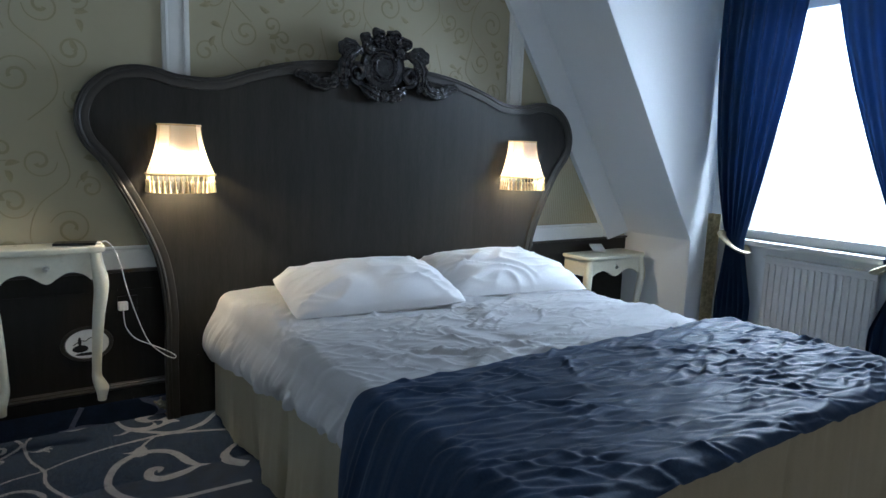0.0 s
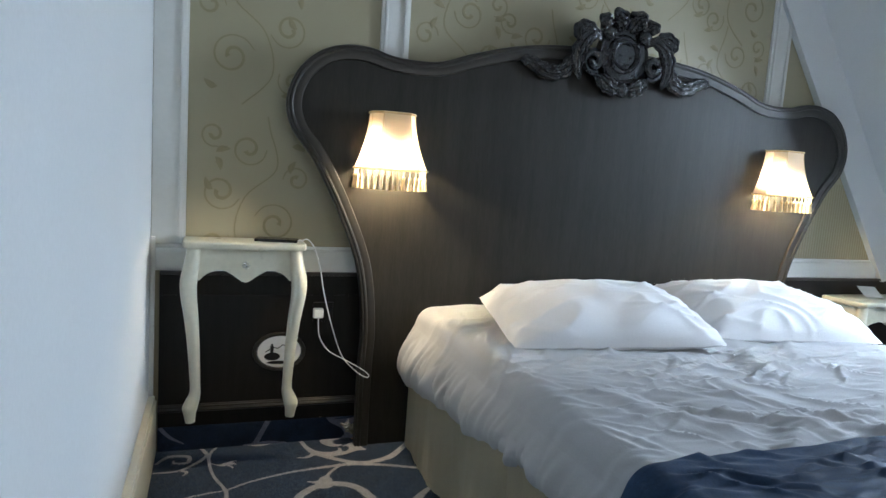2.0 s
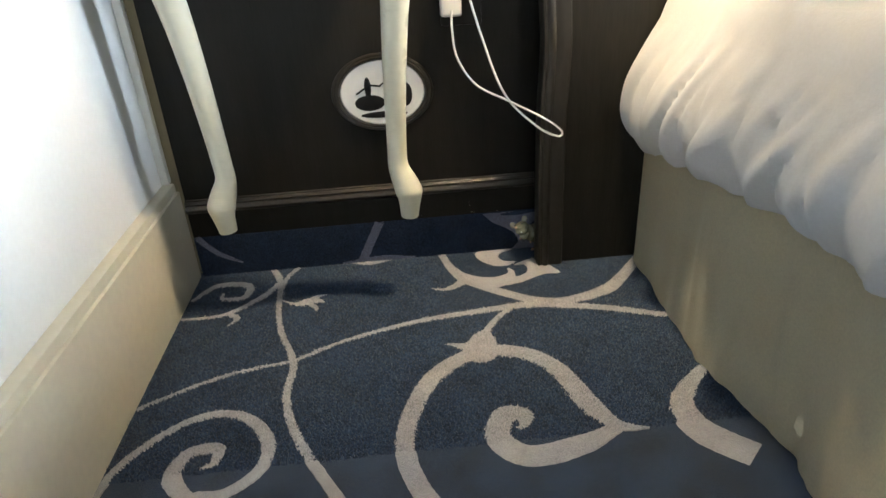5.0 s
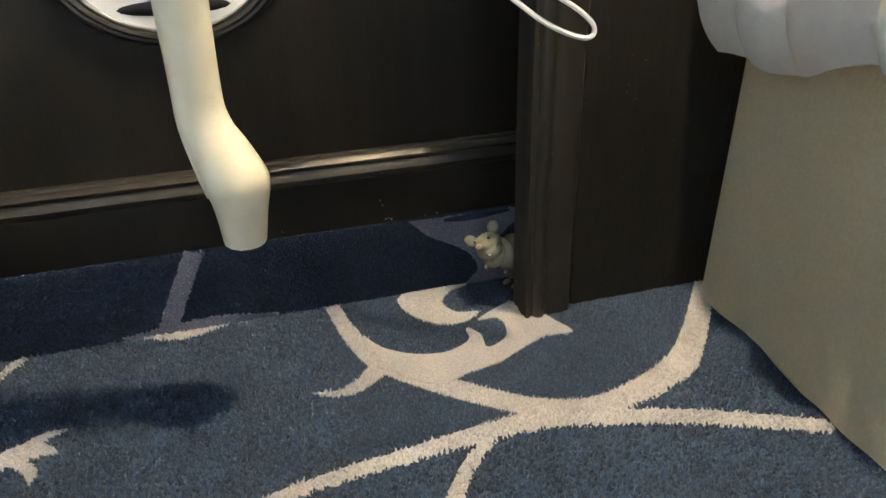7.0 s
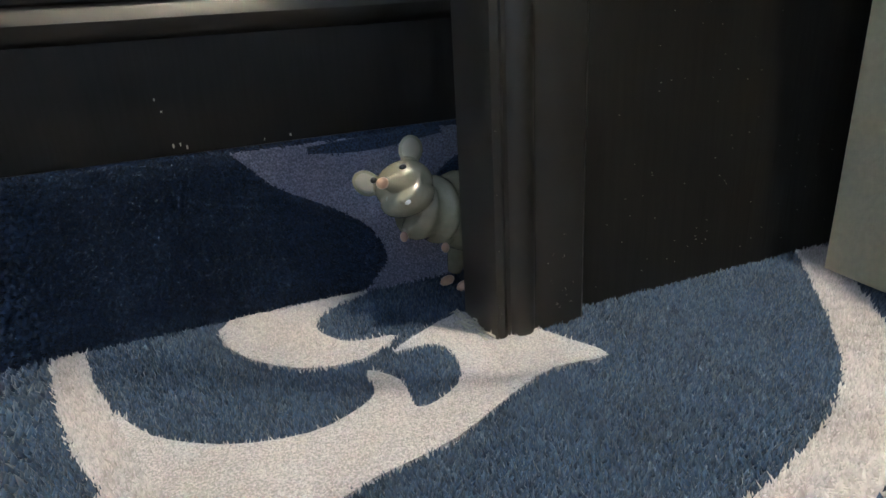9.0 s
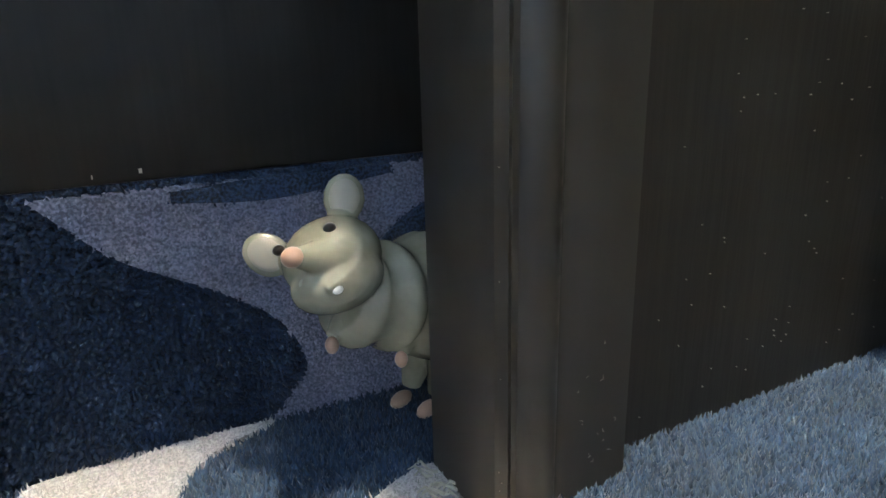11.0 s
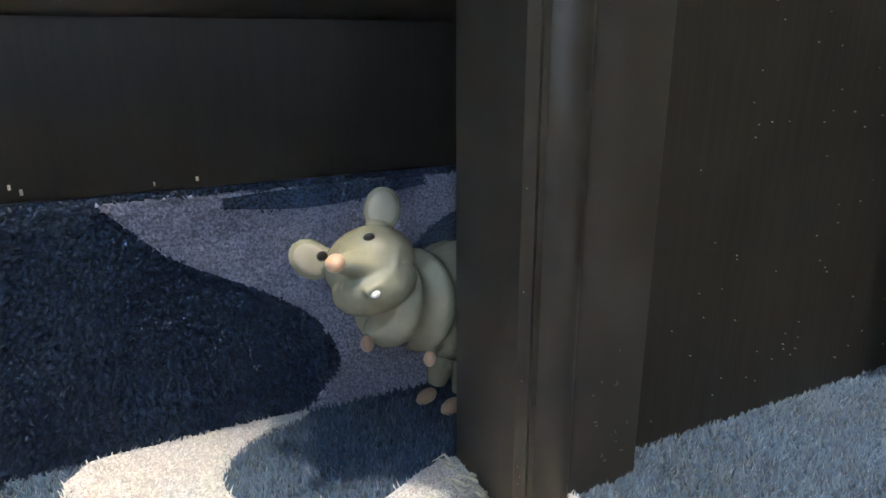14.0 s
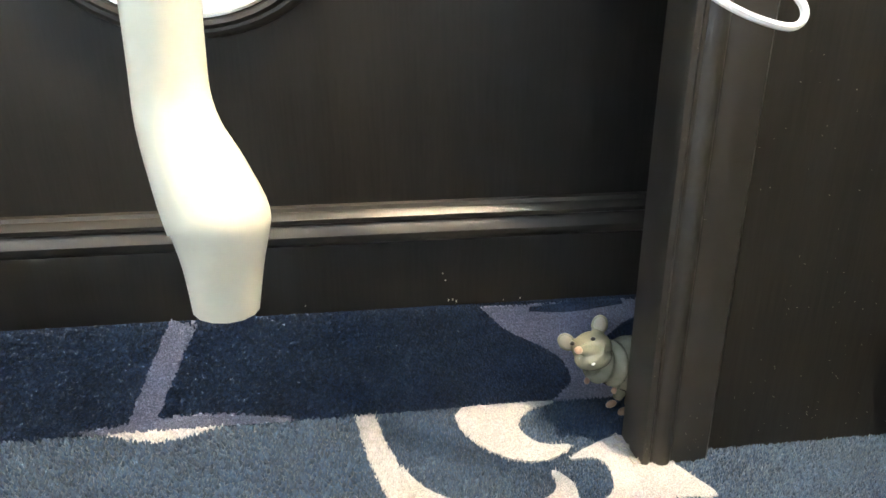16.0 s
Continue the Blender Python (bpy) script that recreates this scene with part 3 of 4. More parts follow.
for s in (-1, 1):
    def K(*pts):
        return [(1.889 + s * a, b, 1.742 + z) for a, b, z in pts]
    acanthus(K((0.13, -0.11, -0.02), (0.20, -0.115, -0.01), (0.25, -0.115, -0.05), (0.29, -0.11, -0.10), (0.36, -0.105, -0.115), (0.43, -0.10, -0.085), (0.475, -0.105, -0.075), (0.47, -0.11, -0.10)), 0.032)
    acanthus(K((0.11, -0.12, 0.08), (0.18, -0.13, 0.06), (0.225, -0.13, 0.01), (0.235, -0.125, -0.06), (0.215, -0.12, -0.13)), 0.032)
    acanthus(K((0.11, -0.115, 0.05), (0.16, -0.13, 0.075), (0.205, -0.13, 0.095), (0.245, -0.135, 0.075), (0.24, -0.14, 0.045), (0.215, -0.142, 0.05)), 0.026)
    acanthus(K((0.02, -0.112, 0.095), (0.035, -0.125, 0.130), (0.055, -0.140, 0.150), (0.075, -0.155, 0.140)), 0.044, "shell_lobe")
    acanthus(K((0.07, -0.112, 0.085), (0.10, -0.125, 0.115), (0.125, -0.140, 0.125), (0.145, -0.152, 0.105)), 0.036, "shell_lobe")
    sp = [(1.889 + s * (0.155 + 0.052 * (1 - t * 0.75) * math.cos(4.2 + 8.5 * t)), -0.118 - 0.01 * t, 1.742 - 0.045 + 0.052 * (1 - t * 0.75) * math.sin(4.2 + 8.5 * t)) for t in np.linspace(0, 1, 26)]
    part("carved_volute", tube(sp, [0.014 + 0.007 * t for t in np.linspace(0, 1, 26)], 9), M_CREST, crest)
    acanthus(K((0.0, -0.12, -0.155), (0.05, -0.125, -0.150), (0.10, -0.125, -0.125), (0.14, -0.12, -0.10)), 0.034)
for rx, rz in ((-0.09, 0.085), (0.095, 0.085), (0.0, -0.155)):
    bm = ball((1.889 + rx, -0.128, 1.742 + rz), (0.034, 0.022, 0.034))
    for k in range(11):
        a, r = k * 2.4, 0.008 + 0.0022 * k
        ball((1.889 + rx + r * math.cos(a), -0.145 + 0.0008 * k, 1.742 + rz + r * math.sin(a)), (0.011, 0.006, 0.006), bm, 8, Matrix.Rotation(-a - 1.57, 4, "Y"))
    part("carved_rose", bm, M_CREST, crest)


# ---- wall lamps on the headboard ----
def wall_lamp(cx):
    lampo = thing("wall_lamp", "lit cream silk wall lamp with gold tassel fringe", "lamp", "pair of bedside wall lamps", pose(cx, -0.08, 1.09))
    sec = lambda hw, d: [(-hw, -0.004), (-hw, -d * 0.55), (-hw * 0.62, -d), (hw * 0.62, -d), (hw, -d * 0.55), (hw, -0.004)]
    rows = []
    for i in range(9):
        t = i / 8
        k = (1 - t) ** 1.7
        rows.append([(x, y, 0.078 + 0.219 * t) for x, y in sec(0.086 + 0.054 * k, 0.105 + 0.055 * k)])
    bm = grid(8, 5, lambda u, v: rows[round(u * 8)][round(v * 5)])
    bmesh.ops.solidify(bm, geom=list(bm.faces), thickness=0.0015)
    sh = part("shade", bm, M_SHADE, lampo, "pleated cream silk shade", False)
    for nm, z, hw, d in (("lower_braid", 0.079, 0.141, 0.161), ("upper_braid", 0.297, 0.087, 0.106)):
        c = [(x, y, z) for x, y in sec(hw, d)]
        part(nm, tube(c, 0.005, 6, up=(0, 0, 1)), M_FRINGE, sh, "gold braid")
    for k in (1, 2, 3, 4):
        part("seam", tube([r[k] for r in rows], 0.0014, 5), M_FRINGE, sh)
    # disc added inside the top to keep bulb light off the headboard above
    bm = bmesh.new()
    bm.faces.new([bm.verts.new((x, y, 0.294)) for x, y in sec(0.085, 0.104)])
    bmesh.ops.solidify(bm, geom=list(bm.faces), thickness=0.002)
    part("top_light_block", bm, M_FRINGE, sh, "added cloth disc that blocks upward light", False)
    c = sec(0.138, 0.158)
    for a, b, n in ((0, 1, 4), (1, 2, 3), (2, 3, 7), (3, 4, 3), (4, 5, 4)):
        for i in range(n):
            t = (i + 0.5) / n
            x, y = c[a][0] * (1 - t) + c[b][0] * t, c[a][1] * (1 - t) + c[b][1] * t
            part("tassel", lathe([(0.0, 0.076), (0.002, 0.074), (0.002, 0.055), (0.006, 0.050), (0.0075, 0.044), (0.005, 0.038), (0.008, 0.014), (0.0095, 0.0), (0.0, 0.001)], 8, m=Matrix.Translation((x, y, 0))), M_FRINGE, lampo)
    part("wall_plate", box(-0.035, 0.035, -0.012, 0.0, 0.15, 0.27, 0.004), M_BRASS, lampo, "brass wall plate")
    part("arm", tube([(0, -0.01, 0.20), (0, -0.06, 0.19), (0, -0.11, 0.14)], 0.005, 8), M_BRASS, lampo)
    part("bulb_glass", ball((0, -0.11, 0.165), 0.018), M_SHADE, lampo, "frosted bulb")
    return lampo


first = wall_lamp(0.853)
copy_thing(first, pose(2.89, -0.08, 1.09))

# ---- bed ----
BX0, BX1, BY0, BY1, BZ = 0.975, 2.825, -0.105, -2.40, 0.60
bed = thing("bed", "wide box bed with a pleated beige valance", "bed")
part("divan", box(BX0 + 0.03, BX1 - 0.03, BY1 + 0.03, BY0, 0.03, 0.40, 0.02), M_SKIRT, bed)


def skirt(name, p0, p1, nrm, folds, top=0.42):
    L = (Vector(p1) - Vector(p0)).length

    def fn(u, v):
        s = u * L
        f = 0.024 * nz(s * 2.6, 3.1) + 0.022 * nz(s * 7.0, 9.0 + v * 0.4) + 0.011 * nz(s * 16, v * 1.2) + 0.004 * nz(s * 34, v * 2)
        for c in folds:
            f -= 0.05 * math.exp(-((s - c) / 0.018) ** 2) * (0.4 + v)
            f += 0.012 * math.exp(-((s - c - 0.05) / 0.04) ** 2) * v
        out = (0.012 * v + f * (0.3 + 0.9 * v)) * min(1.0, 0.15 + s * 2.5)
        q = Vector(p0).lerp(Vector(p1), u)
        return (q.x + nrm[0] * out, q.y + nrm[1] * out, top - (top - 0.005) * v)

    bm = grid(260, 14, fn)
    bmesh.ops.solidify(bm, geom=list(bm.faces), thickness=0.003)
    part(name, bm, M_SKIRT, bed, "pleated beige cloth")


skirt("valance", (BX0 + 0.014, BY0 - 0.01, 0), (BX0, BY1, 0), (-1, 0), (0.95, 2.2))
skirt("valance", (BX0, BY1, 0), (BX1, BY1, 0), (0, -1), (0.94,), 0.585)
skirt("valance", (BX1, BY1, 0), (BX1, BY0 - 0.01, 0), (1, 0), (1.2,))
part("mattress", box(BX0 + 0.075, BX1 - 0.075, BY1 + 0.02, BY0, 0.402, BZ - 0.04, 0.04), M_SHEET, bed, "white mattress")


def wrinkles(seed, count, long, wide, high, fan, spread, nx=420, ny=520):
    """A height field over the bed made of many short, soft-edged folds; fan: the point they run out from."""
    rng = np.random.default_rng(seed)
    X, Y = np.meshgrid(np.linspace(0.9, 2.9, nx), np.linspace(-2.5, 0.0, ny), indexing="ij")
    F = np.zeros_like(X)
    for _ in range(count):
        cx, cy = rng.uniform(0.95, 2.85), rng.uniform(-2.48, -0.1)
        a = math.atan2(cy - fan[1], cx - fan[0]) * 0.45 + rng.normal(0, spread)
        l, w, hgt, bow = rng.uniform(*long), rng.uniform(*wide), rng.uniform(*high), rng.normal(0, 1.1)
        i0, i1 = int((cx - 2 * l - 0.9) / 2.0 * nx), int((cx + 2 * l - 0.9) / 2.0 * nx) + 1
        j0, j1 = int((cy - 2 * l + 2.5) / 2.5 * ny), int((cy + 2 * l + 2.5) / 2.5 * ny) + 1
        sl = (slice(max(i0, 0), max(i1, 0)), slice(max(j0, 0), max(j1, 0)))
        dx, dy = X[sl] - cx, Y[sl] - cy
        t = dx * math.cos(a) + dy * math.sin(a)
        d = -dx * math.sin(a) + dy * math.cos(a) + bow * t * t
        ridge = np.exp(-np.abs(d / w) ** 1.4) - 0.55 * np.exp(-((d - 1.9 * w) / (1.2 * w)) ** 2)
        F[sl] += hgt * ridge * np.exp(-(t / l) ** 4)
    return F


def read(F, x, y):
    u = min(max((x - 0.9) / 2.0, 0), 0.9999) * (F.shape[0] - 1)
    v = min(max((y + 2.5) / 2.5, 0), 0.9999) * (F.shape[1] - 1)
    i, j = int(u), int(v)
    u, v = u - i, v - j
    return float((F[i, j] * (1 - u) + F[i + 1, j] * u) * (1 - v) + (F[i, j + 1] * (1 - u) + F[i + 1, j + 1] * u) * v)


SHEET_FOLDS = wrinkles(3, 900, (0.06, 0.26), (0.0065, 0.013), (0.001, 0.0052), (1.1, -0.9), 0.32)
SHEET_WAVES = wrinkles(4, 46, (0.15, 0.40), (0.03, 0.06), (0.002, 0.009), (1.2, -0.8), 0.5)
QUILT_FOLDS = wrinkles(7, 1600, (0.03, 0.15), (0.0065, 0.013), (0.0015, 0.0062), (0.2, -1.4), 0.36)
QUILT_WAVES = wrinkles(8, 60, (0.12, 0.35), (0.03, 0.055), (0.002, 0.010), (0.2, -1.6), 0.4)


def crease(x, y):
    """Wrinkles of the sheet: strong in the middle of the bed, slight at its edges."""
    k = 0.35 + 0.9 * math.exp(-((x - 1.75) / 0.6) ** 2 - ((y + 1.15) / 0.45) ** 2)
    return 1.9 * k * read(SHEET_FOLDS, x, y) + 1.5 * read(SHEET_WAVES, x, y) + 0.006 * nz(x * 2.2, y * 3.0, 5)


def drape(x0, x1, y0, y1, top, over, hem, height, nx, ny, frontdrop=0.0, quilt=False):
    """A cloth on the bed from y0 to y1 that hangs over both sides."""
    W = x1 - x0
    total = W + 2 * over

    def fn(u, v):
        s = u * total - over
        y = y0 + (y1 - y0) * v
        hemf = hem(y)
        edge = 0.0
        if s < 0:
            d = -s * hemf / over
            side, edge = x0, d
        elif s > W:
            d = (s - W) * hemf / over
            side, edge = x1, d
        x = min(max(x0 + s, x0), x1)
        k = height(x if not edge else side, y - edge * 0.3 if edge else y)
        r = 0.075
        dx0, dx1 = x - x0, x1 - x
        z = top + k
        e = min(dx0, dx1)
        if e < r:
            z -= r - math.sqrt(max(0.0, r * r - (r - e) ** 2))
        if edge:
            sgn = -1 if side == x0 else 1
            ruf = (0.3 if quilt else 1.0) * 0.028 * nz(y * 8.5 + edge * 2.5, 7.0) * edge / 0.15 + (0.2 if quilt else 1.0) * 0.026 * nz(y * 15 - edge * 5, edge * 6, 3.0) * min(1.0, edge * 12) + (0.0 if quilt else 0.013) * nz(y * 32 - edge * 9, edge * 4, 8.0) * min(1.0, edge * 14)
            x = side + sgn * (0.004 + (0.10 if quilt else 0.48) * edge * (1 - 0.75 * (edge / max(hemf, 0.01)) ** 3) + abs(ruf) + k * 0.7)
            z = top - r - edge + (0.003 if quilt else 0.016) * nz(y * 12, 4.0) * min(1.0, edge * 8)
        yy = y
        if frontdrop and v > 0.93:
            t = (v - 0.93) / 0.07
            yy = y0 + (y1 - y0) * (0.93 + 0.07 * math.sin(t * 1.2) / 0.93)
            z -= frontdrop * t * t
        return (x, yy, z)

    bm = grid(nx, ny, fn)
    bmesh.ops.solidify(bm, geom=list(bm.faces), thickness=0.004)
    return bm


sheet = thing("bed_sheet", "crumpled white cotton sheet tucked over the mattress", "sheet")
part("cloth", drape(BX0 + 0.035, BX1 - 0.035, BY0 + 0.015, -2.36, BZ, 0.26, lambda y: 0.250 + 0.04 * nz(y * 3.0, 1.0) + 0.025 * nz(y * 9, 2.0) - 0.125 * min(1.0, abs(y) * 0.8), lambda x, y: crease(x, y) * (1.0 if y > -1.62 else 0.25), 340, 300), M_SHEET, sheet)


def quilted(x, y):
    v = 0.014 + 1.15 * read(QUILT_FOLDS, x, y) + 0.6 * read(QUILT_WAVES, x, y) + 0.012 * math.exp(-((y + 1.93 + 0.12 * (x - 1.6)) / 0.03) ** 2 - ((x - 1.55) / 0.22) ** 2)
    a = (y + 0.16 * x + 0.012 * nz(x * 3, y * 3, 2)) / 0.105
    return v - 0.0030 * max(0, 1 - 11 * abs(a - round(a)))


throw = thing("bed_runner", "dark blue quilted satin runner across the bed's foot", "bed runner")
part("quilt", drape(BX0 - 0.018, BX1 + 0.018, -1.64, -2.435, BZ + 0.018, 0.40, lambda y: 0.38 + 0.008 * nz(y * 8, 0), quilted, 400, 190, 0.03, True), M_BLUE, throw)


hem = []
for i in range(60):
    y = -1.645 - 0.77 * i / 59
    hem.append((BX0 - 0.060 - 0.004 * nz(y * 9, 1), y, BZ - 0.42))
part("side_hem", tube(hem, 0.006, 6), M_BLUE, throw)


def pillow(m, seed):
    pil = thing("pillow", "plump creased white cotton pillow lying on the bed", "pillow", "pair of pillows", m)
    bm = bmesh.new()
    hx, hy, hz = 0.41, 0.30, 0.118

    def fn(u, v, up):
        a, b = 2 * u - 1, 2 * v - 1
        x = hx * a * (1 - 0.04 * b ** 4 - 0.03 * (1 - b * b) * a ** 6)
        y = hy * b * (1 - 0.05 * a ** 4 - 0.03 * (1 - a * a) * b ** 6)
        full = max(0.0, (1 - abs(a) ** 2.6) * (1 - abs(b) ** 2.4)) ** 0.55
        w = nz(a * 1.5 + seed, b * 1.5, 1.0)
        wr = 0.010 * (1 - 2.4 * abs(nz(a * 1.3 + b * 0.8 + w + seed, b * 2.0 - a + w, 4.0)))
        for k in range(18):   # folds that run in from the ends
            ang = 0.75 * math.sin(k * 2.3 + seed)
            d = (b - 0.8 * math.sin(k * 1.7 + seed)) * math.cos(ang) - (a - (0.9 if k % 2 else -0.9)) * math.sin(ang)
            wr += 0.0105 * math.exp(-abs(d / 0.032) ** 1.4) * max(0.0, 1 - abs(a - (0.85 if k % 2 else -0.85)) * 1.25)
        z = hz * full * (1.05 if up else -0.42) + (wr * (0.35 + full) if up else 0.3 * wr)
        return (x, y, z + 0.052)

    grid(90, 70, lambda u, v: fn(u, v, True), bm)
    grid(90, 70, lambda u, v: fn(u, v, False), bm)
    bmesh.ops.remove_doubles(bm, verts=list(bm.verts), dist=0.0015)
    bmesh.ops.recalc_face_normals(bm, faces=list(bm.faces))
    part("pillowcase", bm, M_SHEET, pil)
    return pil


pillow(pose(1.60, -0.52, 0.590, 6, -2, -10), 1.0)
pillow(pose(2.42, -0.50, 0.592, 7, 1, -7), 6.0)


# ---- bedside consoles hung on the panelling ----
def console(m, group, W=0.445, D=0.175):
    con = thing("bedside_console", "cream lacquered wall-hung console with two cabriole legs", "console table", group, m)
    top = 0.694
    # origin: wall, left end, foot level
    ol = []
    for i in range(33):
        t = i / 32
        x = W * t
        ol.append((x, -D + 0.012 * math.cos(2 * math.pi * (t - 0.5)) * -1 * (1 if 0.15 < t < 0.85 else 0.4)))
    bm = bmesh.new()
    shape = [(0.0, -0.004)] + [(0.0, -D * 0.8), (0.008, -D * 0.93), (0.03, -D)] + [(x, y) for x, y in ol[4:-4]] + [(W - 0.03, -D), (W - 0.008, -D * 0.93), (W, -D * 0.8), (W, -0.004)]
    a = [bm.verts.new((x, y, top - 0.028)) for x, y in shape]
    f = bm.faces.new(a)
    r = bmesh.ops.extrude_face_region(bm, geom=[f])
    for v in r["geom"]:
        if isinstance(v, bmesh.types.BMVert):
            v.co.z = top
    bmesh.ops.recalc_face_normals(bm, faces=list(bm.faces))
    es = [e for e in bm.edges if abs(e.verts[0].co.z - e.verts[1].co.z) < 1e-5]
    bmesh.ops.bevel(bm, geom=es, offset=0.008, segments=3, affect="EDGES", profile=0.5)
    part("tabletop", bm, M_CREAM, con)
    za, zb = top - 0.029, top - 0.138
    ap = [(0.02, za), (W - 0.02, za), (W - 0.02, zb + 0.01)]
    n = 26
    for i in range(n + 1):
        t = i / n
        x = W - 0.06 - (W - 0.12) * t
        q = abs(t - 0.5) * 2
        z = zb + 0.020 - 0.034 * math.exp(-((q) / 0.24) ** 2) + 0.012 * math.exp(-((q - 0.55) / 0.2) ** 2) - 0.028 * max(0, (q - 0.75) / 0.25) ** 2
        ap.append((x, z))
    ap.append((0.02, zb + 0.01))
    part("apron", plate(ap, -D + 0.022, -D + 0.04), M_CREAM, con, smooth=False)
    for x in (0.02, W - 0.038):
        part("side_panel", box(x, x + 0.018, -D + 0.042, -0.004, zb, za - 0.001, 0.002), M_CREAM, con)
    for s, cx in ((-1, 0.040), (1, W - 0.040)):
        rows = [(0.0, 0.668, 0.025), (0.004, 0.62, 0.0265), (0.016, 0.55, 0.030), (0.015, 0.49, 0.0285), (0.004, 0.40, 0.025), (-0.006, 0.28, 0.0215), (-0.013, 0.15, 0.0190), (-0.013, 0.11, 0.0205), (-0.004, 0.082, 0.0250), (0.003, 0.062, 0.0272), (0.004, 0.056, 0.0262), (0.003, 0.034, 0.0215), (0.001, 0.006, 0.0180)]
        c = spline([(cx + s * dx, -D + 0.032 - 0.6 * dx, z, r) for dx, z, r in rows], 4)
        bm = tube([q[:3] for q in c], [q[3] for q in c], 14, up=(0, 1, 0))
        part("cabriole_leg", bm, M_CREAM, con)
    kb = part("drawer_knob", lathe([(0.0, 0.020), (0.006, 0.019), (0.009, 0.014), (0.004, 0.008), (0.004, 0.0)], 10, m=pose(W / 2, -D + 0.022, top - 0.086, 90)), M_CHROME, con, "small silver flower knob")
    bm = bmesh.new()
    for k in range(8):
        a = k * math.pi / 4
        ball((W / 2 + 0.011 * math.cos(a), -D + 0.017, top - 0.086 + 0.011 * math.sin(a)), (0.0055, 0.003, 0.003), bm, 8, Matrix.Rotation(-a, 4, "Y"))
    part("petal_ring", bm, M_CHROME, kb)
    return con


con1 = console(pose(0.088, 0.0, 0.170), "pair of bedside consoles")
console(pose(3.40, -0.016, -0.055), "pair of bedside consoles", 0.60, 0.25)

# ---- plaque, charger, cable, telephone ----
plq = thing("oval_plaque", "oval white enamel plaque with dark shapes, silver rim", "plaque", m=pose(0.460, 0.007, 0.3955, 90))
sq = Matrix.Diagonal((1.0, 0.76, 1.0, 1))
part("face", lathe([(0.0, 0.004), (0.088, 0.004), (0.089, 0.0)], 40, m=sq), M_CERAM, plq, "white enamel face")
part("rim", lathe([(0.090, 0.003), (0.092, 0.008), (0.096, 0.009), (0.099, 0.006), (0.102, 0.007), (0.106, 0.004), (0.107, 0.0)], 40, m=sq), M_MOULD, plq, "black lacquered rim")
part("inner_bead", lathe([(0.086, 0.004), (0.0875, 0.006), (0.0895, 0.006), (0.091, 0.004)], 40, m=sq), M_CHROME, plq, "thin silver bead")
bm = bmesh.new()
ball((-0.028, -0.020, 0.0042), (0.032, 0.017, 0.0012), bm)
ball((-0.030, 0.012, 0.0042), (0.007, 0.022, 0.0012), bm)
ball((0.046, -0.006, 0.0042), (0.016, 0.026, 0.0012), bm)
ball((0.0, -0.046, 0.0042), (0.05, 0.007, 0.0012), bm)
tube([(-0.027, 0.018, 0.0045), (-0.005, 0.014, 0.0045), (0.012, 0.028, 0.0045), (0.045, 0.018, 0.0045)], 0.0022, 6, bm)
tube([(-0.030, 0.015, 0.0045), (-0.055, 0.0, 0.0045)], 0.0022, 6, bm)
part("print", bm, M_BLACK, plq, "dark abstract print")

sock = thing("wall_socket", "dark plastic wall socket in the panelling", "socket")
part("plate", box(0.590, 0.672, -0.003, 0.008, 0.520, 0.602, 0.003), M_DARK, sock, smooth=False)
chg = thing("phone_charger", "small white plug charger in the wall socket", "charger")
part("body", box(0.588, 0.630, -0.032, -0.003, 0.540, 0.580, 0.007, seg=3), M_PLASTIC, chg)
cab = thing("charging_cable", "thin white charging cable hanging in a loop", "cable")
pts = spline([(0.519, -0.113, 0.870), (0.54, -0.11, 0.876), (0.57, -0.10, 0.84), (0.60, -0.075, 0.755), (0.622, -0.065, 0.65), (0.66, -0.075, 0.51), (0.70, -0.10, 0.400), (0.755, -0.135, 0.342), (0.795, -0.152, 0.322), (0.802, -0.153, 0.333), (0.772, -0.142, 0.356), (0.71, -0.105, 0.385), (0.65, -0.06, 0.412), (0.615, -0.045, 0.465), (0.608, -0.038, 0.52), (0.609, -0.034, 0.553)], 10)
part("cord", tube(pts, 0.0022, 8), M_PLASTIC, cab)
part("connector", tube([(0.501, -0.111, 0.8695), (0.520, -0.113, 0.870)], 0.0035, 8), M_PLASTIC, cab)
ph = thing("smartphone", "black smartphone lying on the cream console", "phone", m=pose(0.425, -0.095, 0.8645, 0, 0, -12))
part("body", box(-0.080, 0.080, -0.038, 0.038, 0.0, 0.010, 0.003, seg=3), M_PHONE, ph)
part("screen", box(-0.077, 0.077, -0.035, 0.035, 0.0102, 0.0108), M_PHONE, ph, smooth=False)
card = thing("folded_card", "white folded card standing on the far console", "card", m=pose(3.66, -0.13, 0.642, 0, 0, -20))
bm = box(-0.05, 0.05, -0.001, 0.001, 0.0, 0.1)
bmesh.ops.rotate(bm, verts=list(bm.verts), cent=(0, 0, 0), matrix=Matrix.Rotation(radians(-62), 3, "X"))
part("leaf", bm, M_PLASTIC, card, smooth=False)

# ---- rubber rat behind the headboard's foot ----
hc = Vector((0.7455, -0.046, 0.0765))
away = (Vector((0.69, -0.226, 0.138)) - hc).normalized()
side = away.cross(Vector((0, 0, 1))).normalized()
if side.x < 0:
    side = -side
side = (side * math.cos(0.30) + side.cross(away) * (1 if side.cross(away).z > 0 else -1) * math.sin(0.30)).normalized()   # head tilts
upv = side.cross(away)
upv = upv if upv.z > 0 else -upv
tilt = Matrix((side, upv, side.cross(upv))).transposed().to_4x4()


def hp(a, b, c):
    return hc + side * a + upv * b + away * c


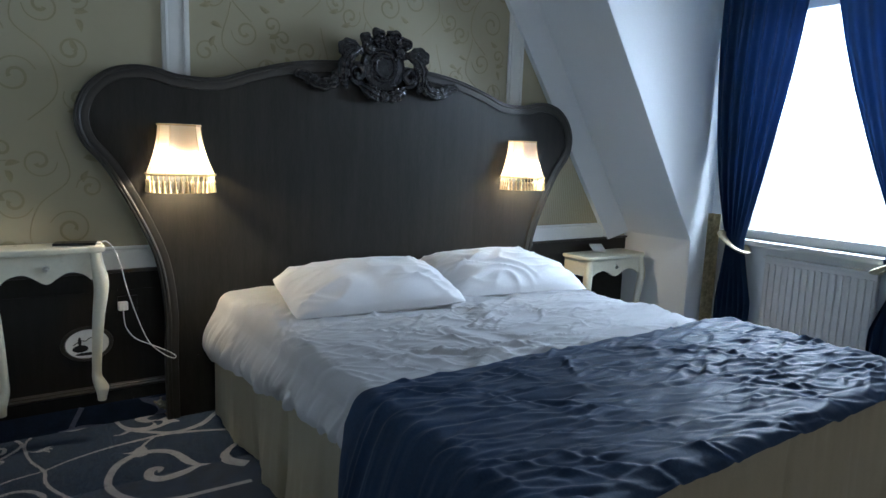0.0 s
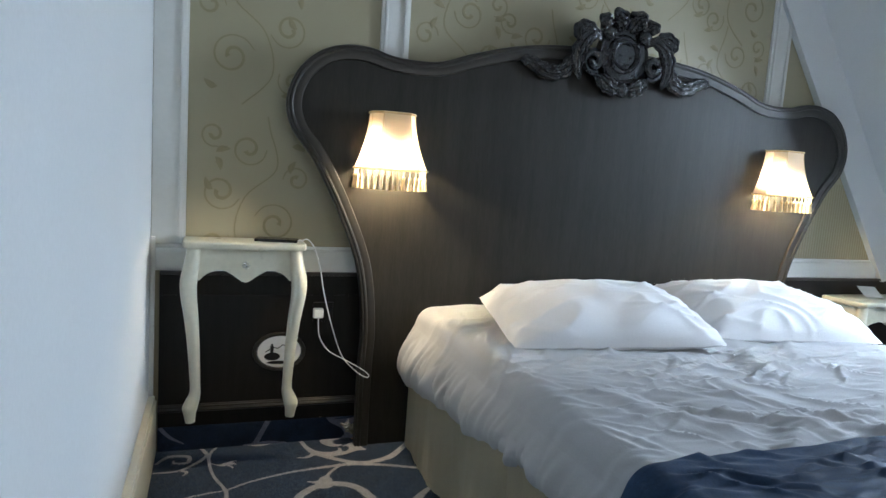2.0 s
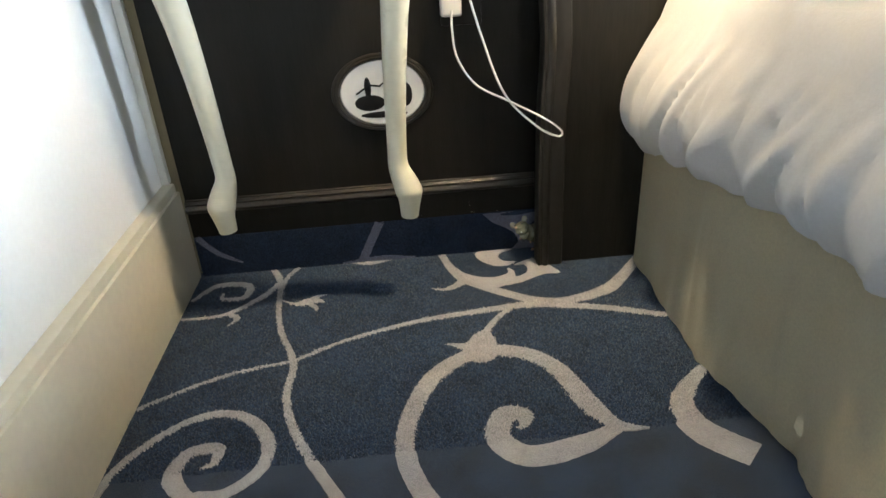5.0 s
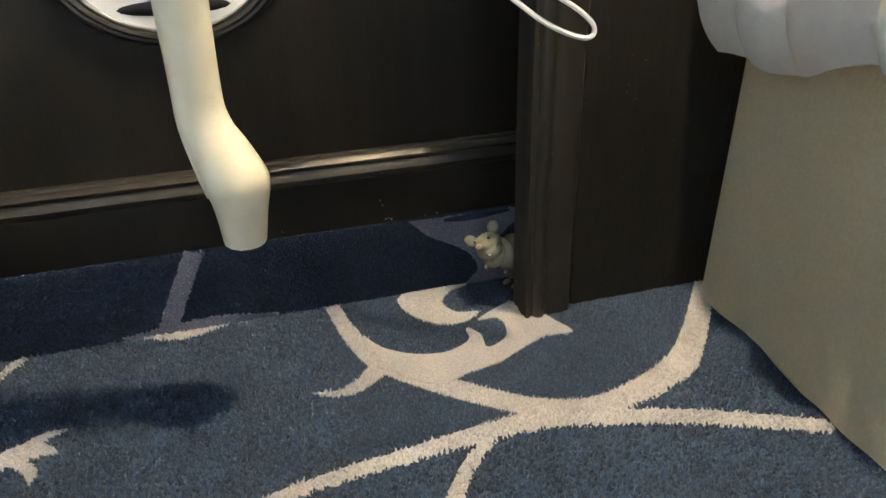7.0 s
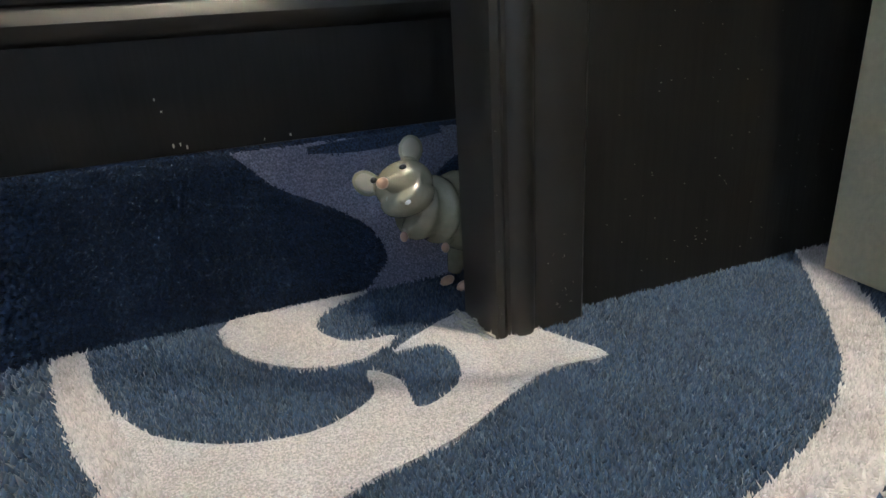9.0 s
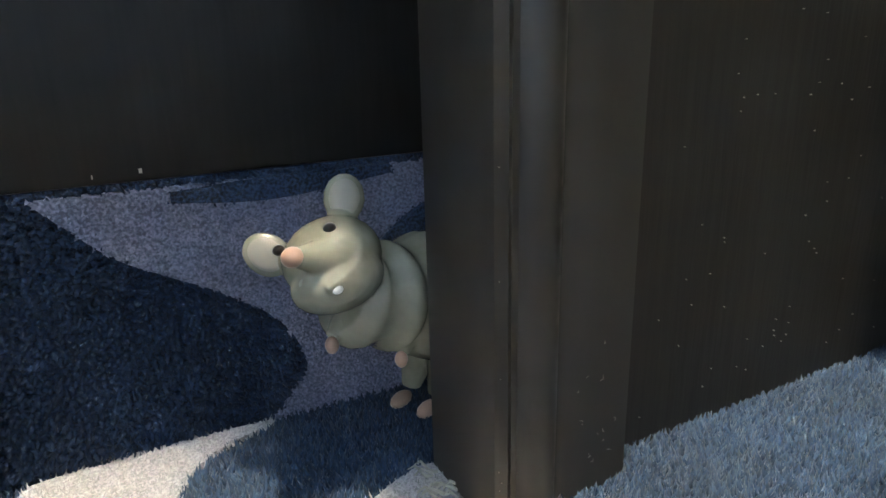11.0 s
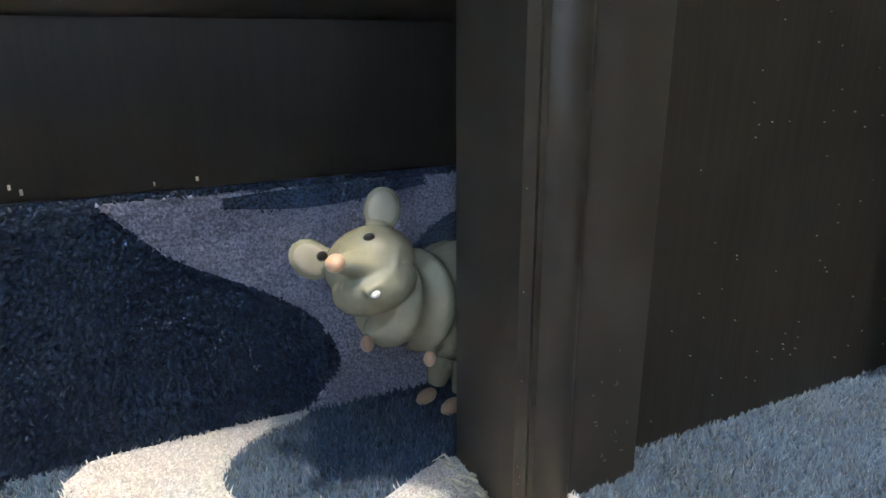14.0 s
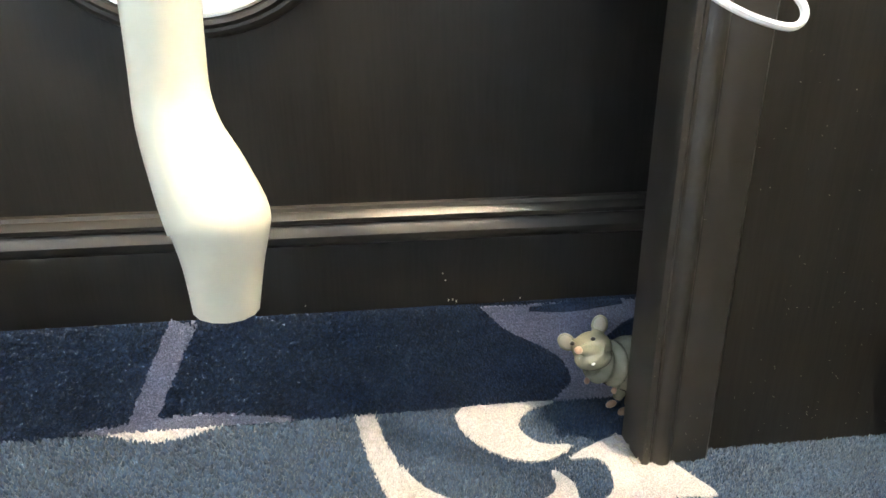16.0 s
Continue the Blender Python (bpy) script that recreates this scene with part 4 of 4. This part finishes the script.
# the skin, blended into one body
bm = bmesh.new()
ball(hp(0.001, 0.002, 0), (0.0160, 0.0135, 0.015), bm, 24, tilt)
ball(hp(0.000, -0.0050, 0.005), (0.0150, 0.0098, 0.012), bm, 20, tilt)
tube([hp(0.001, 0.002, 0.009), hp(-0.004, 0.0042, 0.0145), hp(-0.0085, 0.0060, 0.0195)], [0.0078, 0.0048, 0.0030], 14, bm)
tube([hp(q, z, 0.0165 - 0.0007 * k * k) for k, (q, z) in enumerate(((-0.004, -0.0060), (0.002, -0.0050), (0.0075, -0.002), (0.0105, 0.004)))], 0.0017, 8, bm)
for bx, bz, turn in ((-0.0172, 0.0105, 0.6), (0.0115, 0.0185, -0.45)):
    ball(hp(bx, bz, -0.002), (0.0068, 0.0082, 0.0024), bm, 20, tilt @ Matrix.Rotation(turn, 4, "Z"))
    tube([hp(bx * 0.5, bz * 0.5, -0.002), hp(bx * 0.8, bz * 0.8, -0.002)], [0.006, 0.0035], 10, bm)
body = [(0.749, -0.044, 0.066, 0.0135), (0.754, -0.043, 0.063, 0.0170), (0.7585, -0.042, 0.0615, 0.0155), (0.764, -0.040, 0.0605, 0.0195), (0.769, -0.038, 0.0595, 0.0180), (0.777, -0.036, 0.0575, 0.0222), (0.788, -0.034, 0.054, 0.0240), (0.805, -0.033, 0.047, 0.0235), (0.825, -0.033, 0.036, 0.018), (0.838, -0.033, 0.028, 0.008)]
c = spline(body, 5)
tube([q[:3] for q in c], [q[3] for q in c], 24, bm, up=(0, 0.3, 1))
for fx, fy, fz in ((0.7425, -0.050, 0.0540), (0.766, -0.050, 0.043)):
    tube([(fx + 0.012, fy + 0.008, fz + 0.009), (fx, fy, fz)], [0.0055, 0.0026], 8, bm)
for fx, fy in ((0.786, -0.026), (0.780, -0.014)):
    tube([(fx + 0.012, fy - 0.002, 0.034), (fx + 0.005, fy, 0.008)], [0.011, 0.0042], 12, bm)
bmesh.ops.recalc_face_normals(bm, faces=list(bm.faces))
raw = part("rat_form", bm, M_RAT)
blend = raw.modifiers.new("blend", "REMESH")
blend.mode, blend.voxel_size, blend.use_smooth_shade = "VOXEL", 0.00065, True
soft = raw.modifiers.new("soft", "SMOOTH")
soft.factor, soft.iterations = 0.5, 5
bpy.context.view_layer.update()
skin = bpy.data.meshes.new_from_object(raw.evaluated_get(bpy.context.evaluated_depsgraph_get()))
bpy.data.objects.remove(raw)
bm = bmesh.new()
bm.from_mesh(skin)
for f in bm.faces:
    f.material_index = 0
ears = [(hp(bx, bz, -0.002), turn) for bx, bz, turn in ((-0.0172, 0.0105, 0.6), (0.0115, 0.0185, -0.45))]
for e, turn in ears:
    ball(e + away * 0.0016, (0.0050, 0.0062, 0.0012), bm, 18, tilt @ Matrix.Rotation(turn, 4, "Z"), 4)
ball(hp(-0.0092, 0.0062, 0.0205), (0.0033, 0.0030, 0.0030), bm, 16, tilt, 1)
ball(hp(-0.001, -0.0070, 0.0165), (0.0018, 0.0015, 0.0012), bm, 10, tilt, 3)
ball(hp(0.0035, 0.0105, 0.0105), (0.0022, 0.0018, 0.0022), bm, 14, tilt, 2)
ball(hp(-0.0128, 0.0100, 0.0072), (0.0020, 0.0018, 0.0022), bm, 14, tilt, 2)
for fx, fy, fz in ((0.7425, -0.050, 0.0540), (0.766, -0.050, 0.043)):
    ball((fx - 0.0005, fy - 0.001, fz - 0.002), (0.0023, 0.0023, 0.0030), bm, 10, None, 1)
for fx, fy in ((0.786, -0.026), (0.780, -0.014)):
    ball((fx - 0.001, fy - 0.003, 0.0045), (0.0062, 0.0034, 0.0030), bm, 12, pose(0, 0, 0, 0, 0, 30), 1)
for f in bm.faces:
    f.smooth = True
rat = part("rubber_rat", bm, [M_RAT, M_RPINK, M_BLACK, M_PLASTIC, M_REAR], None, "grey rubber toy rat peeping from behind the headboard")
tagged(rat, category="toy")

# ---- dormer: curtains, tiebacks, radiator ----


def curtain(y_top0, y_top1, y_pin, y_low0, y_low1, name_label, seed):
    cur = thing("curtain", name_label, "curtain", "pair of window curtains")

    def fn(u, v):
        z = 2.42 - 2.38 * v
        zp = 0.78
        if z > zp:
            t = ((2.42 - z) / (2.42 - zp)) ** 1.35
            a, b = y_top0 + (y_pin + 0.06 - y_top0) * t * t, y_top1 + (y_pin - 0.06 - y_top1) * t
        else:
            t = (zp - z) / zp
            a, b = y_pin + 0.06 + (y_low0 - y_pin - 0.06) * min(1, t * 2), y_pin - 0.06 + (y_low1 - y_pin + 0.06) * min(1, t * 2)
        y = a + (b - a) * u
        amp = 0.019 + 0.008 * nz(v * 2, seed)
        x = WX - 0.10 + amp * math.sin(u * 2 * math.pi * 6.5 + 0.7 * nz(v * 2.2, u * 3, seed)) + 0.008 * nz(u * 14, v * 5, seed)
        return (x, y, z)

    bm = grid(110, 60, fn)
    bmesh.ops.solidify(bm, geom=list(bm.faces), thickness=0.003)
    part("cloth", bm, M_CURT, cur, "blue cloth in folds")
    n = 30
    loop = [(WX - 0.10 + 0.075 * math.sin(2 * math.pi * i / n), y_pin + 0.085 * math.cos(2 * math.pi * i / n), 0.78 + 0.06 * math.cos(2 * math.pi * i / n) * (1 if seed < 5 else -1)) for i in range(n + 1)]
    part("tieback", tube(loop, 0.028, 8, flat=0.4, up=(0, 0, 1)), M_GOLD, cur, "cream and gold tieback sash")
    return cur


curtain(-0.56, -1.13, -0.80, -0.70, -0.95, "floor-length blue curtain tied back with a gold sash", 2.0)
curtain(-2.02, -1.26, -1.74, -1.98, -1.66, "blue curtain tied back beside a bright window", 8.0)
side_cur = thing("side_drape", "narrow gold patterned drape hanging beside the blue curtain", "curtain")
bm = grid(30, 30, lambda u, v: (WX - 0.06 - 0.02 * math.sin(u * 14), -0.57 - 0.10 * u, 0.95 - 0.9 * v))
bmesh.ops.solidify(bm, geom=list(bm.faces), thickness=0.004)
part("cloth", bm, M_GOLD, side_cur)
rod = thing("curtain_rod", "brass curtain rod above the dormer window", "curtain rod")
part("pole", tube([(WX - 0.10, DY0 - 0.006, 2.44), (WX - 0.10, DY1 + 0.006, 2.44)], 0.014, 12), M_BRASS, rod)
rad = thing("radiator", "white ribbed panel radiator under the dormer window", "radiator")
part("panel", box(WX - 0.06, WX - 0.02, -1.66, -1.00, 0.12, 0.70, 0.01), M_RAD, rad)
for i in range(16):
    y = -1.645 + i * 0.0405
    part("rib", box(WX - 0.072, WX - 0.058, y, y + 0.026, 0.15, 0.67, 0.006), M_RAD, rad)
part("top_grille", box(WX - 0.075, WX - 0.004, -1.665, -0.995, 0.70, 0.715, 0.003), M_RAD, rad)
for y in (-1.60, -1.10):
    part("bracket", box(WX - 0.04, WX, y, y + 0.03, 0.0, 0.14), M_RAD, rad)

# ---- carpet pile near the headboard's foot ----
def pile_mat(name, base, spread):
    m = mat(name, base, 0.9, vary=0.3, scale=22, bscale=300, sheen=0.15, spec=0.3)
    nt = m.node_tree
    p = nt.nodes["Principled BSDF"]
    old = p.inputs["Base Color"].links[0].from_socket
    geo, mr, mul = nt.nodes.new("ShaderNodeNewGeometry"), nt.nodes.new("ShaderNodeMapRange"), nt.nodes.new("ShaderNodeVectorMath")
    mr.inputs[3].default_value, mr.inputs[4].default_value = 1 - spread, 1 + spread
    mul.operation = "SCALE"
    nt.links.new(geo.outputs["Random Per Island"], mr.inputs[0])
    nt.links.new(old, mul.inputs[0]), nt.links.new(mr.outputs[0], mul.inputs["Scale"])
    nt.links.new(mul.outputs[0], p.inputs["Base Color"])
    return m


M_TUFT = pile_mat("navy carpet tuft", (0.020, 0.038, 0.074), 0.42)
M_TUFTP = pile_mat("pale carpet tuft", (0.36, 0.345, 0.355), 0.2)
M_TUFTW = pile_mat("navy cove tuft", (0.018, 0.033, 0.068), 0.45)
# pale tuft for the cove, its colour darkened to imitate shade
M_TUFTL = pile_mat("shaded pale cove tuft", (0.20, 0.21, 0.29), 0.35)


def inside(px, py, poly):
    hit = np.zeros(len(px), bool)
    for (x0, y0), (x1, y1) in zip(poly, poly[1:] + poly[:1]):
        if y0 != y1:
            hit ^= ((y0 > py) != (y1 > py)) & (px < (x1 - x0) * (py - y0) / (y1 - y0) + x0)
    return hit


def in_vines(px, py, ctrl, k=0.9):
    hit = np.zeros(len(px), bool)
    for c in ctrl:
        q = np.array(spline(c, 14))
        near = np.where((px > q[:, 0].min() - 0.05) & (px < q[:, 0].max() + 0.05) & (py > q[:, 1].min() - 0.05) & (py < q[:, 1].max() + 0.05))[0]
        for g in range(0, len(near), 20000):
            n = near[g:g + 20000]
            d2 = (px[n, None] - q[None, :, 0]) ** 2 + (py[n, None] - q[None, :, 1]) ** 2
            hit[n] |= (d2 < (q[None, :, 2] * k) ** 2).any(1)
    return hit


def lattice(x0, x1, y0, y1, step, rng):
    gx, gy = np.meshgrid(np.arange(x0, x1, step), np.arange(y0, y1, step))
    return gx.ravel() + rng.uniform(-0.9, 0.9, gx.size) * step, gy.ravel() + rng.uniform(-0.9, 0.9, gx.size) * step


def tufts(name, a, b, step, high, material, parent, rng, wall=False):
    """Short leaning yarn ends, three-sided, standing on the floor or out from the cove."""
    n = len(a)
    h = rng.uniform(0.7, 1.15, n) * high
    la, lb = rng.normal(0, 0.28, n) * h, rng.normal(0, 0.28, n) * h
    ang = rng.uniform(0, 6.28, n)
    co = np.zeros((n, 4, 3))
    for k in range(3):
        co[:, k, 0], co[:, k, 1] = a + step * 0.85 * np.cos(ang + 2.094 * k), b + step * 0.85 * np.sin(ang + 2.094 * k)
    co[:, 3, 0], co[:, 3, 1], co[:, 3, 2] = a + la, b + lb, h
    if wall:
        co = np.stack([co[..., 0], -0.0005 - co[..., 2], co[..., 1]], -1)
    idx = np.arange(n)[:, None, None] * 4 + np.array([[0, 1, 3], [1, 2, 3], [2, 0, 3]])[None]
    me = bpy.data.meshes.new(name)
    me.vertices.add(n * 4)
    me.vertices.foreach_set("co", co.ravel())
    me.loops.add(n * 9)
    me.loops.foreach_set("vertex_index", idx.ravel().astype(np.int32))
    me.polygons.add(n * 3)
    me.polygons.foreach_set("loop_start", np.arange(0, n * 9, 3, dtype=np.int32))
    me.update(calc_edges=True)
    me.materials.append(material)
    ob = new(name, me)
    ob.parent = parent
    return tagged(ob, "short cut carpet pile", kind="stuff")


rng = np.random.default_rng(12)
leaf_rims = [[(float(q[0]), float(q[1])) for q in spline(c, 3, True)] for c in LEAVES]
for x0, x1, y0, y1, step, high in ((0.56, 1.06, -0.24, -0.001, 0.0013, 0.0040), (0.003, 0.56, -0.24, -0.001, 0.0026, 0.0046), (0.003, 1.06, -0.62, -0.24, 0.0028, 0.0046)):
    a, b = lattice(x0, x1, y0, y1, step, rng)
    free = (b > -0.058) | (a < 0.772) | (b < np.where(a < 0.83, -0.094, -0.0835))
    a, b = a[free], b[free]
    pale = in_vines(a, b, V, 0.84 if step < 0.002 else 0.74)
    for rim in leaf_rims:
        pale |= inside(a, b, rim)
    tufts("navy_pile", a[~pale], b[~pale], step, high, M_TUFT, floor, rng)
    tufts("pale_pile", a[pale], b[pale], step, high + 0.0006, M_TUFTP, vines, rng)
leaf_edge = [(float(q[0]), float(q[1])) for q in edge] + [(0.90, 0.001), (0.90, 0.0985)]
for x0, x1, step in ((0.56, 0.86, 0.0014), (0.006, 0.56, 0.0024)):
    a, b = lattice(x0, x1, 0.001, ZR - 0.001, step, rng)
    # pale pattern of the cove, which takes the shade-coloured tufts
    dim_vine = inside(a, b, leaf_edge)
    dim_vine |= in_vines(a, b, [[(0.373, 0.0, 0.010), (0.393, 0.04, 0.010), (0.424, 0.1, 0.010)], [(0.33, 0.002, 0.004), (0.42, 0.008, 0.007), (0.50, 0.003, 0.002)], [(0.012, 0.1, 0.007), (0.05, 0.058, 0.006), (0.10, 0.03, 0.002)]], 1.0)
    # navy tufts stand in for shade on these strips of the leaf
    dim_vine &= ~in_vines(a, b, [[(0.705, 0.095, 0.002), (0.74, 0.0945, 0.0045), (0.785, 0.097, 0.002)], [(0.775, 0.062, 0.002), (0.80, 0.07, 0.012), (0.84, 0.075, 0.02)]], 1.0)
    tufts("navy_pile", a[~dim_vine], b[~dim_vine], step, 0.0030, M_TUFTW, cove, rng, True)
    tufts("shaded_pile", a[dim_vine], b[dim_vine], step, 0.0033, M_TUFTL, cove, rng, True)
# loose backing threads where the carpet is cut round the headboard
bm = bmesh.new()
for k in range(16):
    x, y = 0.764 + 0.010 * random.random(), -0.062 - 0.034 * random.random()
    a, l = random.uniform(2.2, 4.2), random.uniform(0.004, 0.010)
    tube([(x + 0.006, y, 0.001), (x, y, 0.004), (x + l * math.cos(a) * 0.6, y + l * math.sin(a) * 0.6, 0.007), (x + l * math.cos(a), y + l * math.sin(a), 0.005)], [0.0006, 0.0007, 0.0005, 0.0002], 5, bm)
tagged(part("frayed_thread", bm, M_SCUFF, floor, "frayed pale carpet threads"), kind="stuff")
